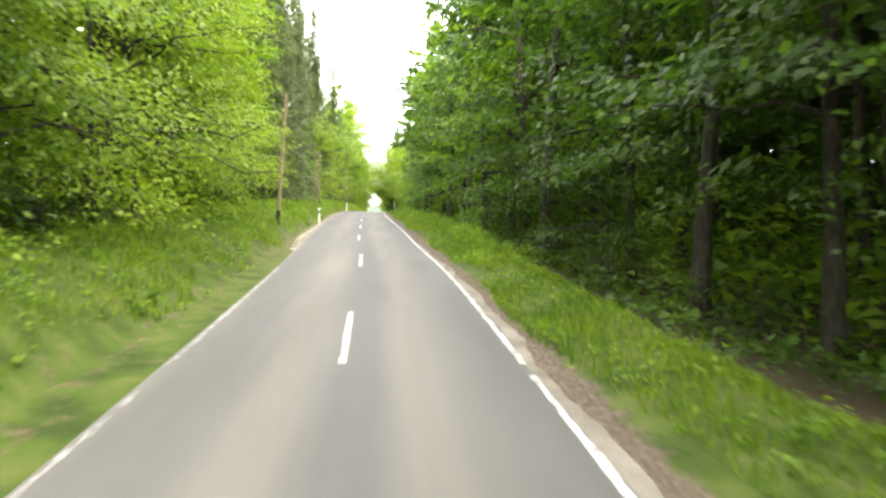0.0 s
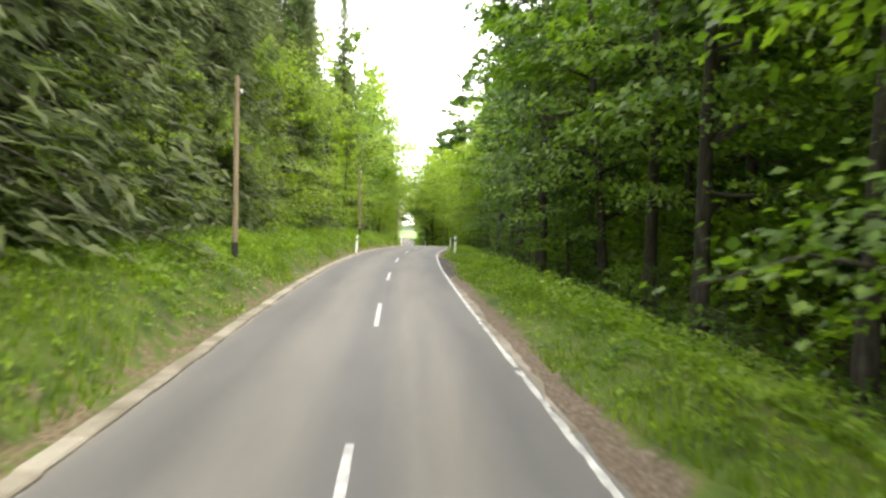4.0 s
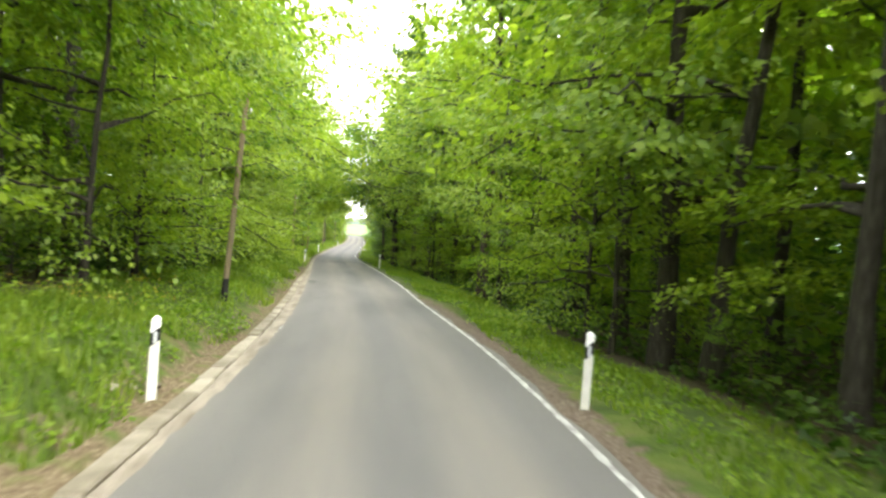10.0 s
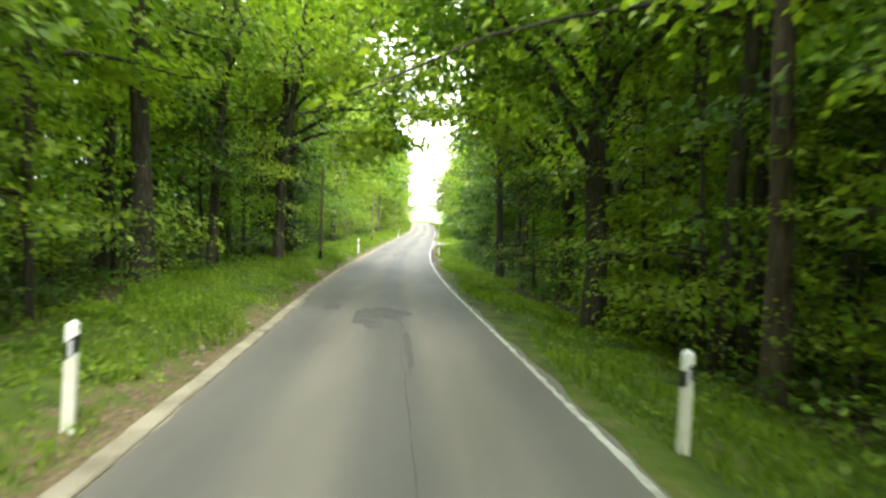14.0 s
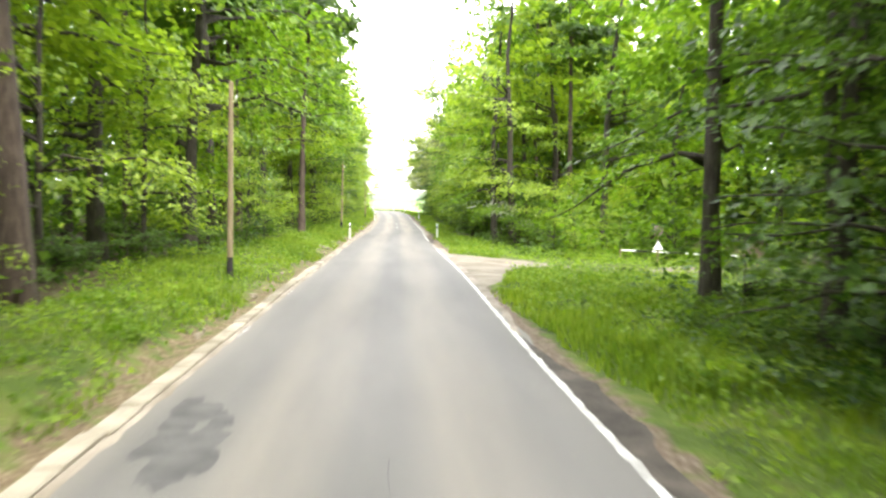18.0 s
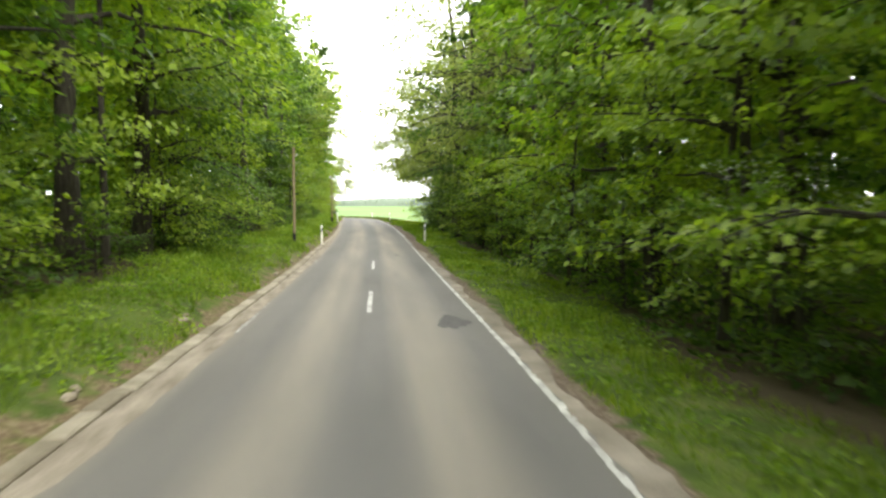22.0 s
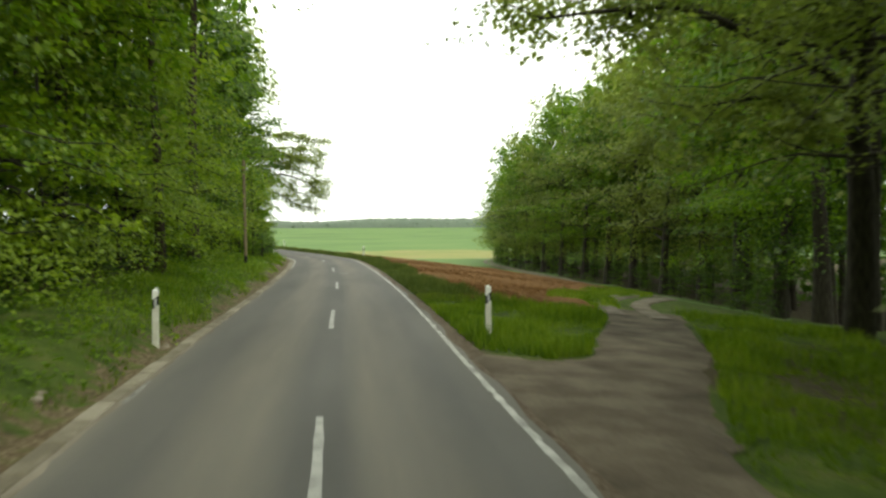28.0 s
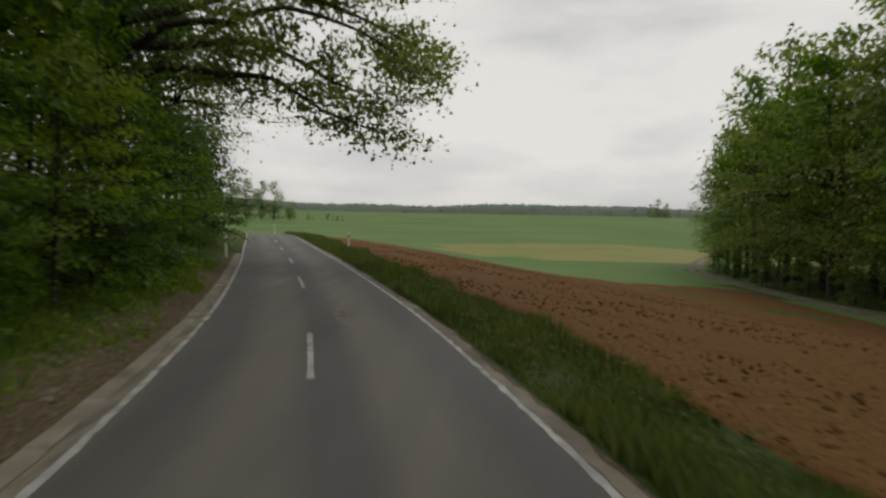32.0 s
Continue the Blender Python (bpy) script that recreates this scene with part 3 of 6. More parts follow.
# ---- large structure: ground, road, lines, kerb ----
def build_ground():
    lat = np.array([-2600, -1500, -800, -450, -250, -140, -90, -60, -45, -34, -26, -20, -16, -13, -11, -9.5, -8, -7, -6.2, -5.4, -4.7, -4.1, -3.7, -3.35, -3.1, -2.9, -2.6, 0,
                    2.6, 2.9, 3.2, 3.6, 4.1, 4.7, 5.4, 6.2, 7.2, 8.5, 10, 12, 14, 17, 20, 24, 28, 32, 36, 42, 50, 62, 80, 110, 150, 220, 330, 500, 800, 1500, 2600])
    ys = np.concatenate([[-900, -400, -200], np.arange(-120, 560, 1.5), np.arange(560, 700, 8), np.array([720, 760, 800, 850, 900, 960, 1030, 1100, 1200, 1350, 1500, 1800, 2300, 3000, 3600])])
    yy, ll = np.meshgrid(ys, lat, indexing="ij")
    zz = ground_z(yy, ll)
    verts = np.stack([road_x(yy) + ll, yy, zz], -1).reshape(-1, 3)
    faces = grid_faces(len(ys), len(lat))
    cy, cl = yy[:-1, :-1] + np.diff(yy, axis=0)[:, :-1] / 2, ll[:-1, :-1] + np.diff(ll, axis=1)[:-1] / 2
    kind = np.zeros(cy.shape, int)                                   # verge and wood
    cx = road_x(cy) + cl
    d = np.hypot(cx, cy - 450)
    open_r = (cl > 5.5) & (cy > 410)
    kind[open_r & ((cx > 24) | (cy > 520))] = 1
    kind[(cl < -7) & (cy >= 512)] = 1
    kind[(cl > 2.9) & (cl < 5.9) & (cy > 414) & (cy < 545)] = 3
    pale = ((cx - 30) / 40) ** 2 + ((cy - 604) / 38) ** 2 < 1
    kind[pale & open_r] = 2
    kind[((cx > 29.5) & (cy > 400) & (cy < 552))] = 0
    kind[(np.abs(cl) > 48) & (cy < 405)] = 1
    kind[(d > 1010) & (cy > 405)] = 3
    me = mesh_np("ground", verts, faces, [M[k] for k in ("verge", "crop", "crop_pale", "crop_dark")], kind.ravel(), smooth=True)
    edge_l = 6.8 + 0.9 * np.sin(yy * 0.21) + 0.5 * np.sin(yy * 0.53)
    edge_r = 6.2 + 0.7 * np.sin(yy * 0.19 + 1) + 0.5 * np.sin(yy * 0.47)
    wood = np.maximum(step(-ll, edge_l - 1, edge_l + 1) * (yy < 512), step(ll, edge_r - 1, edge_r + 1) * (yy < 405))
    wood = np.maximum(wood, ((road_x(yy) + ll > 30.0) & (yy > 400) & (yy < 552)) * 1.0)
    wood = wood * (1 - ((yy > 255) & (yy < 302) & (ll > 2) & (ll < 22)) * 0.75)
    dirt = (ll < 0) * np.interp(np.maximum(-ll - 0.5 * step(yy, 424, 438) * (1 - step(yy, 468, 480)), np.minimum(-ll, 3.0)), [2.6, 3.0, 3.5, 4.0, 4.5], [0.46, 0.6, 0.52, 0.24, 0.0]) * (0.88 + 0.12 * step(yy, 60, 140) + 0.04 * step(yy, 395, 425)) * (1 - step(yy, 480, 500)) * (0.72 + 0.28 * step(yy, 18, 34))
    gravel = (ll > 0) * np.interp(ll, [2.4, 2.85, 3.1, 3.5], [1.0, 0.75, 0.45, 0.0]) * (1 - 0.55 * step(yy, 148, 170) * (1 - step(yy, 225, 250)))
    for name, val in (("wood", wood), ("dirt", dirt), ("gravel", gravel)):
        me.attributes.new(name, "FLOAT", "POINT").data.foreach_set("value", val.ravel().astype(np.float32))
    return tagged(new("ground", me), "verge, forest floor and open fields as one sheet", "ground", kind="structure")


def strip(name, y0, y1, lat0, lat1, lift, mat, label, category, dy=1.0, cols=2, wob=0.0, seed=0, kind="structure"):
    """A strip that follows the road between two distances from its middle."""
    ys = np.arange(y0, y1 + dy * 0.5, dy)
    ls = np.linspace(lat0, lat1, cols)
    yy, ll = np.meshgrid(ys, ls, indexing="ij")
    if wob:
        rng = np.random.default_rng(seed)
        ll = ll.copy()
        ll[:, 0] += rng.normal(0, wob, len(ys))
        ll[:, -1] += rng.normal(0, wob, len(ys))
    verts = np.stack([road_x(yy) + ll * lean(yy), yy, road_z(yy) + lift], -1).reshape(-1, 3)
    me = mesh_np(name, verts, grid_faces(len(ys), cols), [mat], smooth=True)
    ob = new(name, me)
    return tagged(ob, label, category, kind=kind) if label else ob


def between(name, y0, y1, lat0, lat1, lift, mat, label, category, ragged=0.0, seed=0):
    """A strip along the road between two curves, with ragged edges."""
    ys = np.arange(y0, y1 + 0.1, 0.35)
    rng = np.random.default_rng(seed)
    a, b = lat0(ys) + rng.normal(0, ragged, len(ys)), lat1(ys) + rng.normal(0, ragged, len(ys))
    ll = a[:, None] + (b - a)[:, None] * np.linspace(0, 1, 4)[None]
    yy = np.repeat(ys[:, None], 4, 1)
    zz = road_z(yy) - 0.012 * np.abs(ll) + 0.005 + lift
    verts = np.stack([road_x(yy) + ll * lean(yy), yy, zz], -1).reshape(-1, 3)
    return tagged(new(name, mesh_np(name, verts, grid_faces(len(ys), 4), [mat], smooth=True)), label, category, kind="structure")


def build_road():
    ys = np.concatenate([np.arange(-118, 600, 1.0), np.arange(600, 760, 8)])
    ls = np.linspace(0, 1, 15)
    yy, ll = np.meshgrid(ys, ls, indexing="ij")
    el, er = edge_left(ys)[:, None] - 0.06, line_right(ys)[:, None] + 0.16
    ll = el + (er - el) * ll
    ll[:, -1] += 0.05 * np.sin(ys * 1.9) + 0.04 * np.sin(ys * 0.7)
    zz = road_z(yy) - 0.012 * np.abs(ll) + 0.012
    verts = np.stack([road_x(yy) + ll * lean(yy), yy, zz], -1).reshape(-1, 3)
    me = mesh_np("road", verts, grid_faces(len(ys), len(ls)), [asphalt], smooth=True)
    uv = me.uv_layers.new(name="lateral")
    loops = np.empty(len(me.loops), np.int32)
    me.loops.foreach_get("vertex_index", loops)
    u = np.repeat(np.linspace(0, 1, len(ls))[None], len(ys), 0).ravel()
    uv.data.foreach_set("uv", np.stack([u[loops], np.repeat(ys, len(ls))[loops] * 0.1], 1).ravel().astype(np.float32))
    return tagged(new("road", me), "narrow grey asphalt forest road with dusty wheel tracks", "road", kind="structure")


def paint_runs(rng, y0, y1, lat_at, width, gap_at, mat):
    """Quads of a worn painted line along lat_at(y), broken where gap_at(y) says so."""
    vs, n = [], 0
    y = y0
    while y < y1:
        ln = 0.3
        lat = float(lat_at(y))
        slope = float(lat_at(y + ln)) - lat
        wear = math.sin(y * 0.33 + 2) + 0.6 * math.sin(y * 0.83 + 4) + 0.4 * math.sin(y * 1.9)
        gap = gap_at(y)
        rest = (0.45 + 0.9 * gap) * wear + rng.normal(0, 0.35) - 4.0 * gap + 1.9
        if rest > 0:
            thin = 0.5 * width * max(0.0, 1.0 - rest / 0.9) * rng.uniform(0.3, 1.0)
            a, b = lat - width / 2 + rng.normal(0, 0.006) + thin * rng.random(), lat + width / 2 + rng.normal(0, 0.008) - thin
            for q, e in ((y, a), (y, b), (y + ln, b + slope + rng.normal(0, 0.01)), (y + ln, a + slope + rng.normal(0, 0.006))):
                vs.append((float(road_x(q)) + e * float(lean(q)), q, float(road_z(q)) - 0.012 * abs(e) + 0.018))
            n += 1
        y += ln
    return mesh_np("edge_line", np.array(vs), np.arange(4 * n).reshape(n, 4), [mat])


def build_lines():
    rng = np.random.default_rng(4)
    right_gap = lambda y: np.interp(y, [0, 15, 40, 84, 90, 118, 124, 136, 142, 285, 292, 306, 330, 345, 362, 372, 470], [0.2, 0.05, 0.0, 0.2, 0.3, 0.2, 0.32, 0.25, 0, 0, 0.55, 0.2, 0.05, 0.3, 0.46, 0.02, 0.0])
    left_gap = lambda y: np.interp(y, [0, 16, 25, 80, 90, 240, 252, 300, 312, 345, 380, 436, 442, 520], [0.2, 0.3, 0.99, 0.99, 0.93, 0.97, 0.75, 0.96, 0.7, 0.96, 0.97, 0.8, 0.15, 0.1])
    tagged(new("edge_line", paint_runs(rng, -100, 560, line_right, 0.1, right_gap, M["line"])), "worn white edge line, chipped in places", "road marking", kind="structure")
    tagged(new("edge_line", paint_runs(rng, -100, 430, lambda y: edge_left(y) + 0.02, 0.09, left_gap, M["line_faded"])), "mostly worn away white edge line", "road marking", kind="structure")
    tagged(new("edge_line", paint_runs(rng, 430, 560, lambda y: edge_left(y) + 0.02, 0.1, left_gap, M["line"])), "white edge line beside the kerb", "road marking", kind="structure")
    starts = [-14.6, -2.6, 9.45, 21.45, 32.6, 43.8, 55.4, 67.2, 78.2, 89.8, 101.7, 113.4, 124.8, 323.0, 334.3, 392.2, 404.3, 416.3, 429.4, 444.3, 457.8, 470.6, 482, 494, 506, 518, 530]
    for s in starts:
        off = float(np.interp(s, [9, 22, 33, 44, 70, 90, 102, 113, 125, 323, 334, 394, 404, 416, 430, 444, 458, 471, 482], [-0.03, 0.04, -0.12, -0.08, 0.05, 0.2, 0.28, 0.06, 0.06, 0.08, 0.1, -0.04, 0.03, 0.08, 0.02, -0.24, -0.2, -0.07, 0.0]))
        strip("centre_dash", s, s + 4.0, off - 0.055, off + 0.055, 0.018, M["dash"], "white centre line dash on grey asphalt", "road marking", dy=0.5, wob=0.006, seed=int(s) + 50)["group"] = "centre line dashes"


def build_kerb():
    """Concrete kerb stones along the left edge, each a metre long and slightly uneven."""
    root = tagged(new("kerb"), "row of weathered pale concrete kerb stones", "kerb", kind="structure")
    bm = bmesh.new()
    box(bm, (0.26, 0.985, 0.24), (-0.03, 0, 0), 0.022)
    stone = bpy.data.meshes.new("kerb_stone")
    bm.to_mesh(stone)
    bm.free()
    stone.materials.append(M["kerb"])
    rng = np.random.default_rng(8)
    rest = []
    base = np.empty(len(stone.vertices) * 3)
    stone.vertices.foreach_get("co", base)
    base = base.reshape(-1, 3)
    faces = [list(p.vertices) for p in stone.polygons]
    for y in np.arange(24, 490, 1.0):
        slope = math.atan(float(road_x(y + 0.5) - road_x(y - 0.5)))
        pitch = math.atan(float(road_z(y + 0.5) - road_z(y - 0.5)))
        lat = float(kerb_left(y)) + rng.normal(0, 0.01)
        z = float(road_z(y)) - 0.115 + rng.normal(0, 0.006) + np.interp(y, [24, 28, 46, 360, 380, 430, 440], [-0.12, -0.02, 0.03, 0.03, 0.0, 0.0, 0.02])
        m = Matrix.LocRotScale((float(road_x(y)) + lat * float(lean(y)), y, z), Euler((pitch + rng.normal(0, 0.006), rng.normal(0, 0.02), -slope + rng.normal(0, 0.008))), None)
        if 24 <= y < 80 or 100 <= y < 180 or 260 <= y < 350 or 390 <= y < 450:
            ob = new("kerb_stone", stone)
            ob.parent = root
            ob.matrix_basis = m
        else:
            rest.append(m)
    me = bpy.data.meshes.new("kerb_run")
    vs, fs = [], []
    for m in rest:
        a = np.array(m)
        n = len(vs)
        vs.extend((base @ a[:3, :3].T + a[:3, 3]).tolist())
        fs.extend([[i + n for i in f] for f in faces])
    me.from_pydata(vs, [], fs)
    me.materials.append(M["kerb"])
    tagged(part_mesh("kerb_run", me, root), kind="stuff")
    between("gutter_strip", 25, 490, lambda y: kerb_left(y) + 0.03, lambda y: edge_left(y), 0.01, M["gutter"], "pale worn concrete gutter strip along the kerb", "gutter", 0.022, 3)
    for y0, y1, wide in ((-20, 26, 0.2), (60, 79, 0.16), (96, 124, 0.14), (262, 295, 0.3), (304, 347, 0.34), (425, 545, 0.2)):
        between("shoulder_sand", y0, y1, lambda y: line_right(y) + 0.06, lambda y: line_right(y) + 0.12 + wide * (0.75 + 0.35 * np.sin(y * 0.9) * np.sin(y * 0.37 + 1)) * step(y, y0, y0 + 5) * (1 - step(y, y1 - 5, y1)), 0.013, M["sandstrip"], "washed-out pale sand beside the edge line", "shoulder", 0.03, int(y0) + 40)
    for y0, y1, wide in ((80, 98, 0.75), (238, 262, 0.48), (294.5, 304.5, 0.42)):
        between("dark_shoulder", y0, y1, lambda y: line_right(y) + 0.05, lambda y: line_right(y) + 0.08 + wide * (0.8 + 0.25 * np.sin(y * 1.3)) * step(y, y0, y0 + 3) * (1 - step(y, y1 - 4, y1)), 0.012, M["crumble"], "dark crumbling asphalt beside the edge line", "shoulder", 0.03, int(y0) + 40)


build_ground()
build_road()
build_lines()
build_kerb()

# ---- trees: built once each, then copied ----
def tree_empty(name, label, category):
    return tagged(new(name), label, category)


def grown(trunk, limbs):
    """Joins tubes into one connected mesh: each limb shares a vertex with the trunk."""
    vs, fs = [trunk[0]], [trunk[1]]
    n = len(trunk[0])
    for v, f in limbs:
        near = int(np.argmin(((np.concatenate(vs) - v[0]) ** 2).sum(1)))
        g = f + n
        g[f == 0] = near
        vs.append(v)
        fs.append(g)
        n += len(v)
    return np.concatenate(vs), np.concatenate(fs)


def limb_points(rng, start, direction, length, rise, n=5):
    p, d = np.array(start, float), np.array(direction, float)
    out = [p.copy()]
    for i in range(n):
        d = d + rng.normal(0, 0.14, 3) + np.array([0, 0, rise])
        d /= np.linalg.norm(d)
        p = p + d * length / n
        out.append(p.copy())
    return np.array(out)


def broadleaf(name, label, seed, height, crown_from, radius, count, leaf, leaf_mat, bark_mat, trunk_r, limbs=12, clusters=70, twigs=False):
    """Trunk with limbs, and a crown of leaf clusters in loose layers with gaps."""
    rng = np.random.default_rng(seed)
    root = tree_empty(name, label, "tree" if height > 4.5 else "shrub")
    pieces = []
    top = height * 0.93
    n = 9
    bend = np.cumsum(rng.normal(0, 0.012 * height, (n, 2)), axis=0) * np.linspace(0, 1, n)[:, None]
    pts = np.column_stack([bend, np.linspace(-0.25, top, n)])
    rad = trunk_r * (1 - 0.9 * np.linspace(0, 1, n)) + 0.01
    rad[0] *= 1.35
    if height > 4.5:
        fine = np.linspace(0, n - 1, 3 * n - 2)
        pts = np.column_stack([np.interp(fine, np.arange(n), pts[:, i]) for i in range(3)])
        rad = np.interp(fine, np.arange(n), rad)
    pieces.append(tube_arrays(pts, rad, 8 if limbs > 5 else 6))
    # limbs carry flat fans of leaves, drooping at the tips, with dark gaps between the layers
    fans = []
    n_fans = max(clusters * 2 // 3, limbs)
    for i in range(n_fans):
        f = ((i * 0.618 + rng.uniform(0, 0.5)) % 1.0) ** 0.85
        z = crown_from + (top - crown_from) * f
        a = i * 2.4 + rng.normal(0, 0.5)
        base = np.array([np.interp(z, pts[:, 2], pts[:, 0]), np.interp(z, pts[:, 2], pts[:, 1]), z * 0.94])
        reach = radius * np.interp(f, [0, 0.12, 0.4, 0.75, 1], [0.85, 1.0, 1.0, 0.72, 0.34]) * rng.uniform(0.6, 1.12)
        rise = np.interp(f, [0, 0.3, 0.7, 1], [0.12, 0.3, 0.6, 1.3]) + rng.normal(0, 0.1)
        drop = np.interp(f, [0, 0.5, 1], [0.3, 0.22, 0.3]) + rng.normal(0, 0.05)
        d, side = np.array([math.cos(a), math.sin(a), 0.0]), np.array([-math.sin(a), math.cos(a), 0.0])
        fans.append((base, d, side, reach, rise, drop))
    order = sorted(range(n_fans), key=lambda i: -fans[i][3])[:limbs]
    for i in order:
        base, d, side, reach, rise, drop = fans[i]
        u = np.linspace(0, 1, 3 if height < 4.5 else 6)
        lp = base + d * reach * u[:, None] + np.array([0, 0, 1.0]) * (reach * (rise * u - drop * u * u))[:, None]
        lp[1:] += rng.normal(0, 0.03 * reach, (len(u) - 1, 3))
        f = base[2] / top
        pieces.append(tube_arrays(lp, np.linspace(trunk_r * 0.32 * max(0.1, 1.1 - f) + 0.015, 0.008, len(u)), 3 if height < 4.5 else 5))
        if twigs:
            for k in (2, 3, 4):
                tp = limb_points(rng, lp[k], rng.normal(0, 1, 3) * (1, 1, 0.25) + d, reach * 0.4, -0.02, 4)
                pieces.append(tube_arrays(tp, np.linspace(0.025, 0.006, len(tp)), 4))
    v, f = grown(pieces[0], pieces[1:])
    part_mesh("trunk", mesh_np("trunk", v, f, [bark_mat], smooth=True), root)
    sizes = [0.5, 0.56, 0.85, 1.35] if leaf < 0.4 else ([0.34, 0.4, 0.75, 1.4] if leaf < 0.8 else [0.3, 0.34, 0.62, 1.3])
    zs = np.array([q[0][2] for q in fans])
    weight = np.array([q[3] for q in fans]) ** 1.3 / np.interp(zs, [0, 3, 9, 20], sizes) ** 1.5
    count = int(1.75 * count)
    pick = rng.choice(n_fans, count, p=weight / weight.sum())
    base, d, side, reach, rise, drop = (np.array([q[k] for q in fans])[pick] for k in range(6))
    u = np.sqrt(rng.uniform(0.03, 1.0, count))
    s = rng.normal(0, 0.3, count) * reach * (0.3 + 0.7 * u) * (1.25 - 0.6 * u)
    c = base + d * (reach * u)[:, None] + side * s[:, None]
    c[:, 2] += reach * (rise * u - drop * u * u) - 0.22 * s * s / (reach + 0.3) + rng.normal(0, 0.035 * radius, count)
    keep = c[:, 2] > 0.12
    c, d, side, s = c[keep], d[keep], side[keep], s[keep]
    along = d + side * np.sign(s)[:, None] * 0.7 + np.array([0, 0, -0.3])
    lv, lf = fan_leaves(rng, c, along, d, leaf * 0.82 * np.interp(c[:, 2], [0, 3, 9, 20], sizes))
    part_mesh("crown", mesh_np("crown", lv, lf, [leaf_mat]), root)
    return root


def spruce(seed, height, radius, label):
    rng = np.random.default_rng(seed)
    root = tree_empty("spruce", label, "tree")
    pts = np.column_stack([np.zeros(50), np.zeros(50), np.linspace(-0.25, height, 50)])
    pieces = [tube_arrays(pts, np.linspace(0.26, 0.02, 50), 6)]
    centres, along = [], []
    for z in np.arange(height * 0.025, height * 0.985, 0.42):
        f = z / height
        reach = radius * (1 - f) ** 0.75 + 0.25
        whorl = 6
        a0 = rng.uniform(0, 6.28)
        for k in range(whorl):
            a = a0 + k * 6.283 / whorl + rng.normal(0, 0.15)
            r = reach * rng.uniform(0.75, 1.1)
            d = np.array([math.cos(a), math.sin(a), 0.0])
            if f < 0.8 and k % 2 == 0:
                tip = d * r + (0, 0, z - 0.3 * r)
                pieces.append(tube_arrays(np.array([(0, 0, z), tuple(d * r * 0.5 + (0, 0, z - 0.08 * r)), tuple(tip)]), [0.03, 0.02, 0.006], 3))
            m = max(3, int(r * 3.2))
            for q in range(m):
                u = (q + rng.uniform(0.2, 0.9)) / m
                side = np.array([-d[1], d[0], 0]) * rng.normal(0, 0.22 * r * (1.1 - u))
                centres.append(d * r * u + side + (0, 0, z - 0.28 * r * u * u + rng.normal(0, 0.08)))
                along.append(d + (0, 0, -0.35))
    v, f = grown(pieces[0], pieces[1:])
    part_mesh("trunk", mesh_np("trunk", v, f, [M["bark"]], smooth=True), root)
    centres, along = np.array(centres), np.array(along)
    lv, lf = leaves(rng, np.repeat(centres, 5, 0) + rng.normal(0, 0.16, (5 * len(centres), 3)), 0.5, 0.13, 0.35, 0.3, np.repeat(along, 5, 0))
    part_mesh("crown", mesh_np("crown", lv, lf, [M["needle"]]), root)
    return root


BEECH = [broadleaf("beech_tree", "tall beech with fresh green leaves at the forest edge", 11 + i, (24, 27, 22)[i], (2.0, 3.0, 1.4)[i], (4.4, 4.9, 4.5)[i], 2700, 0.52, M["leaf"] if i != 1 else M["leaf_young"], M["bark"], (0.24, 0.3, 0.2)[i], 12, 110) for i in range(3)]
# dark counterpart of the beeches, with shade in the leaf colour
DARK = [broadleaf("hornbeam_tree", "tall broadleaf tree, shade put into its dark green leaf colour", 31 + i, (23, 26)[i], (2.2, 3.0)[i], (4.6, 4.7)[i], 2800, 0.5, M["leaf_shaded"], M["bark"], 0.2, 12, 110) for i in range(2)]
# a bright and a dark copy, for backlit and shaded stretches
BACK = [broadleaf(("maple_tree", "lime_tree")[i], "tall slender tree standing inside the wood", 41 + i, (24, 22)[i], (4.0, 2.5)[i], (4.4, 4.6)[i], 680, 1.12, (M["leaf_young"], M["leaf_shaded"])[i], M["bark"], 0.24, 5, 80) for i in range(2)]
CANOPY = [broadleaf("beech_tree", "spreading beech whose limbs reach over the road", 61 + i, (18, 16)[i], (6.2, 5.6)[i], (7.4, 6.8)[i], 3400, 0.37, M["leaf_young"], M["bark"], 0.2, 14, 130) for i in range(2)]
PINE = [broadleaf("pine_tree", "tall pine with a bare reddish trunk inside the wood", 66 + i, (26, 24)[i], (14, 12)[i], 3.6, 1300, 0.6, M["leaf_shaded"], M["bark_pine"], (0.24, 0.2)[i], 9, 70) for i in range(2)]
YOUNG = [broadleaf("young_beech", "young beech with bright yellow-green leaves down to the grass", 51 + i, (8.5, 10.5, 7.0)[i], (0.9, 1.4, 0.7)[i], (2.9, 3.1, 2.6)[i], 1950, 0.32, M["leaf_young"], M["bark"], 0.09, 12, 90) for i in range(3)]
BUSH = [broadleaf("young_beech", "broad young beech with bright yellow-green sprays over the bank", 151 + i, (11, 13)[i], (0.6, 0.8)[i], (4.0, 4.3)[i], 5200, 0.27, M["leaf_young"], M["bark"], 0.08, 9, 150) for i in range(2)]
# the first copy has its shade put into the leaf colour
HEDGE = [broadleaf("field_maple", "dense green field maple at the edge of the wood", 56 + i, (7.5, 9.0)[i], (0.3, 0.4)[i], (2.6, 2.8)[i], 1600, 0.34, (M["leaf_shaded"], M["leaf"])[i], M["bark"], 0.09, 12, 80) for i in range(2)]
SHRUB = [broadleaf("hazel_shrub", "dense green hazel shrub on the forest edge", 71 + i, (3.4, 2.6)[i], 0.3, (1.9, 1.7)[i], 500, 0.3, (M["leaf"], M["leaf_shaded"])[i], M["bark"], 0.04, 10, 45) for i in range(2)]
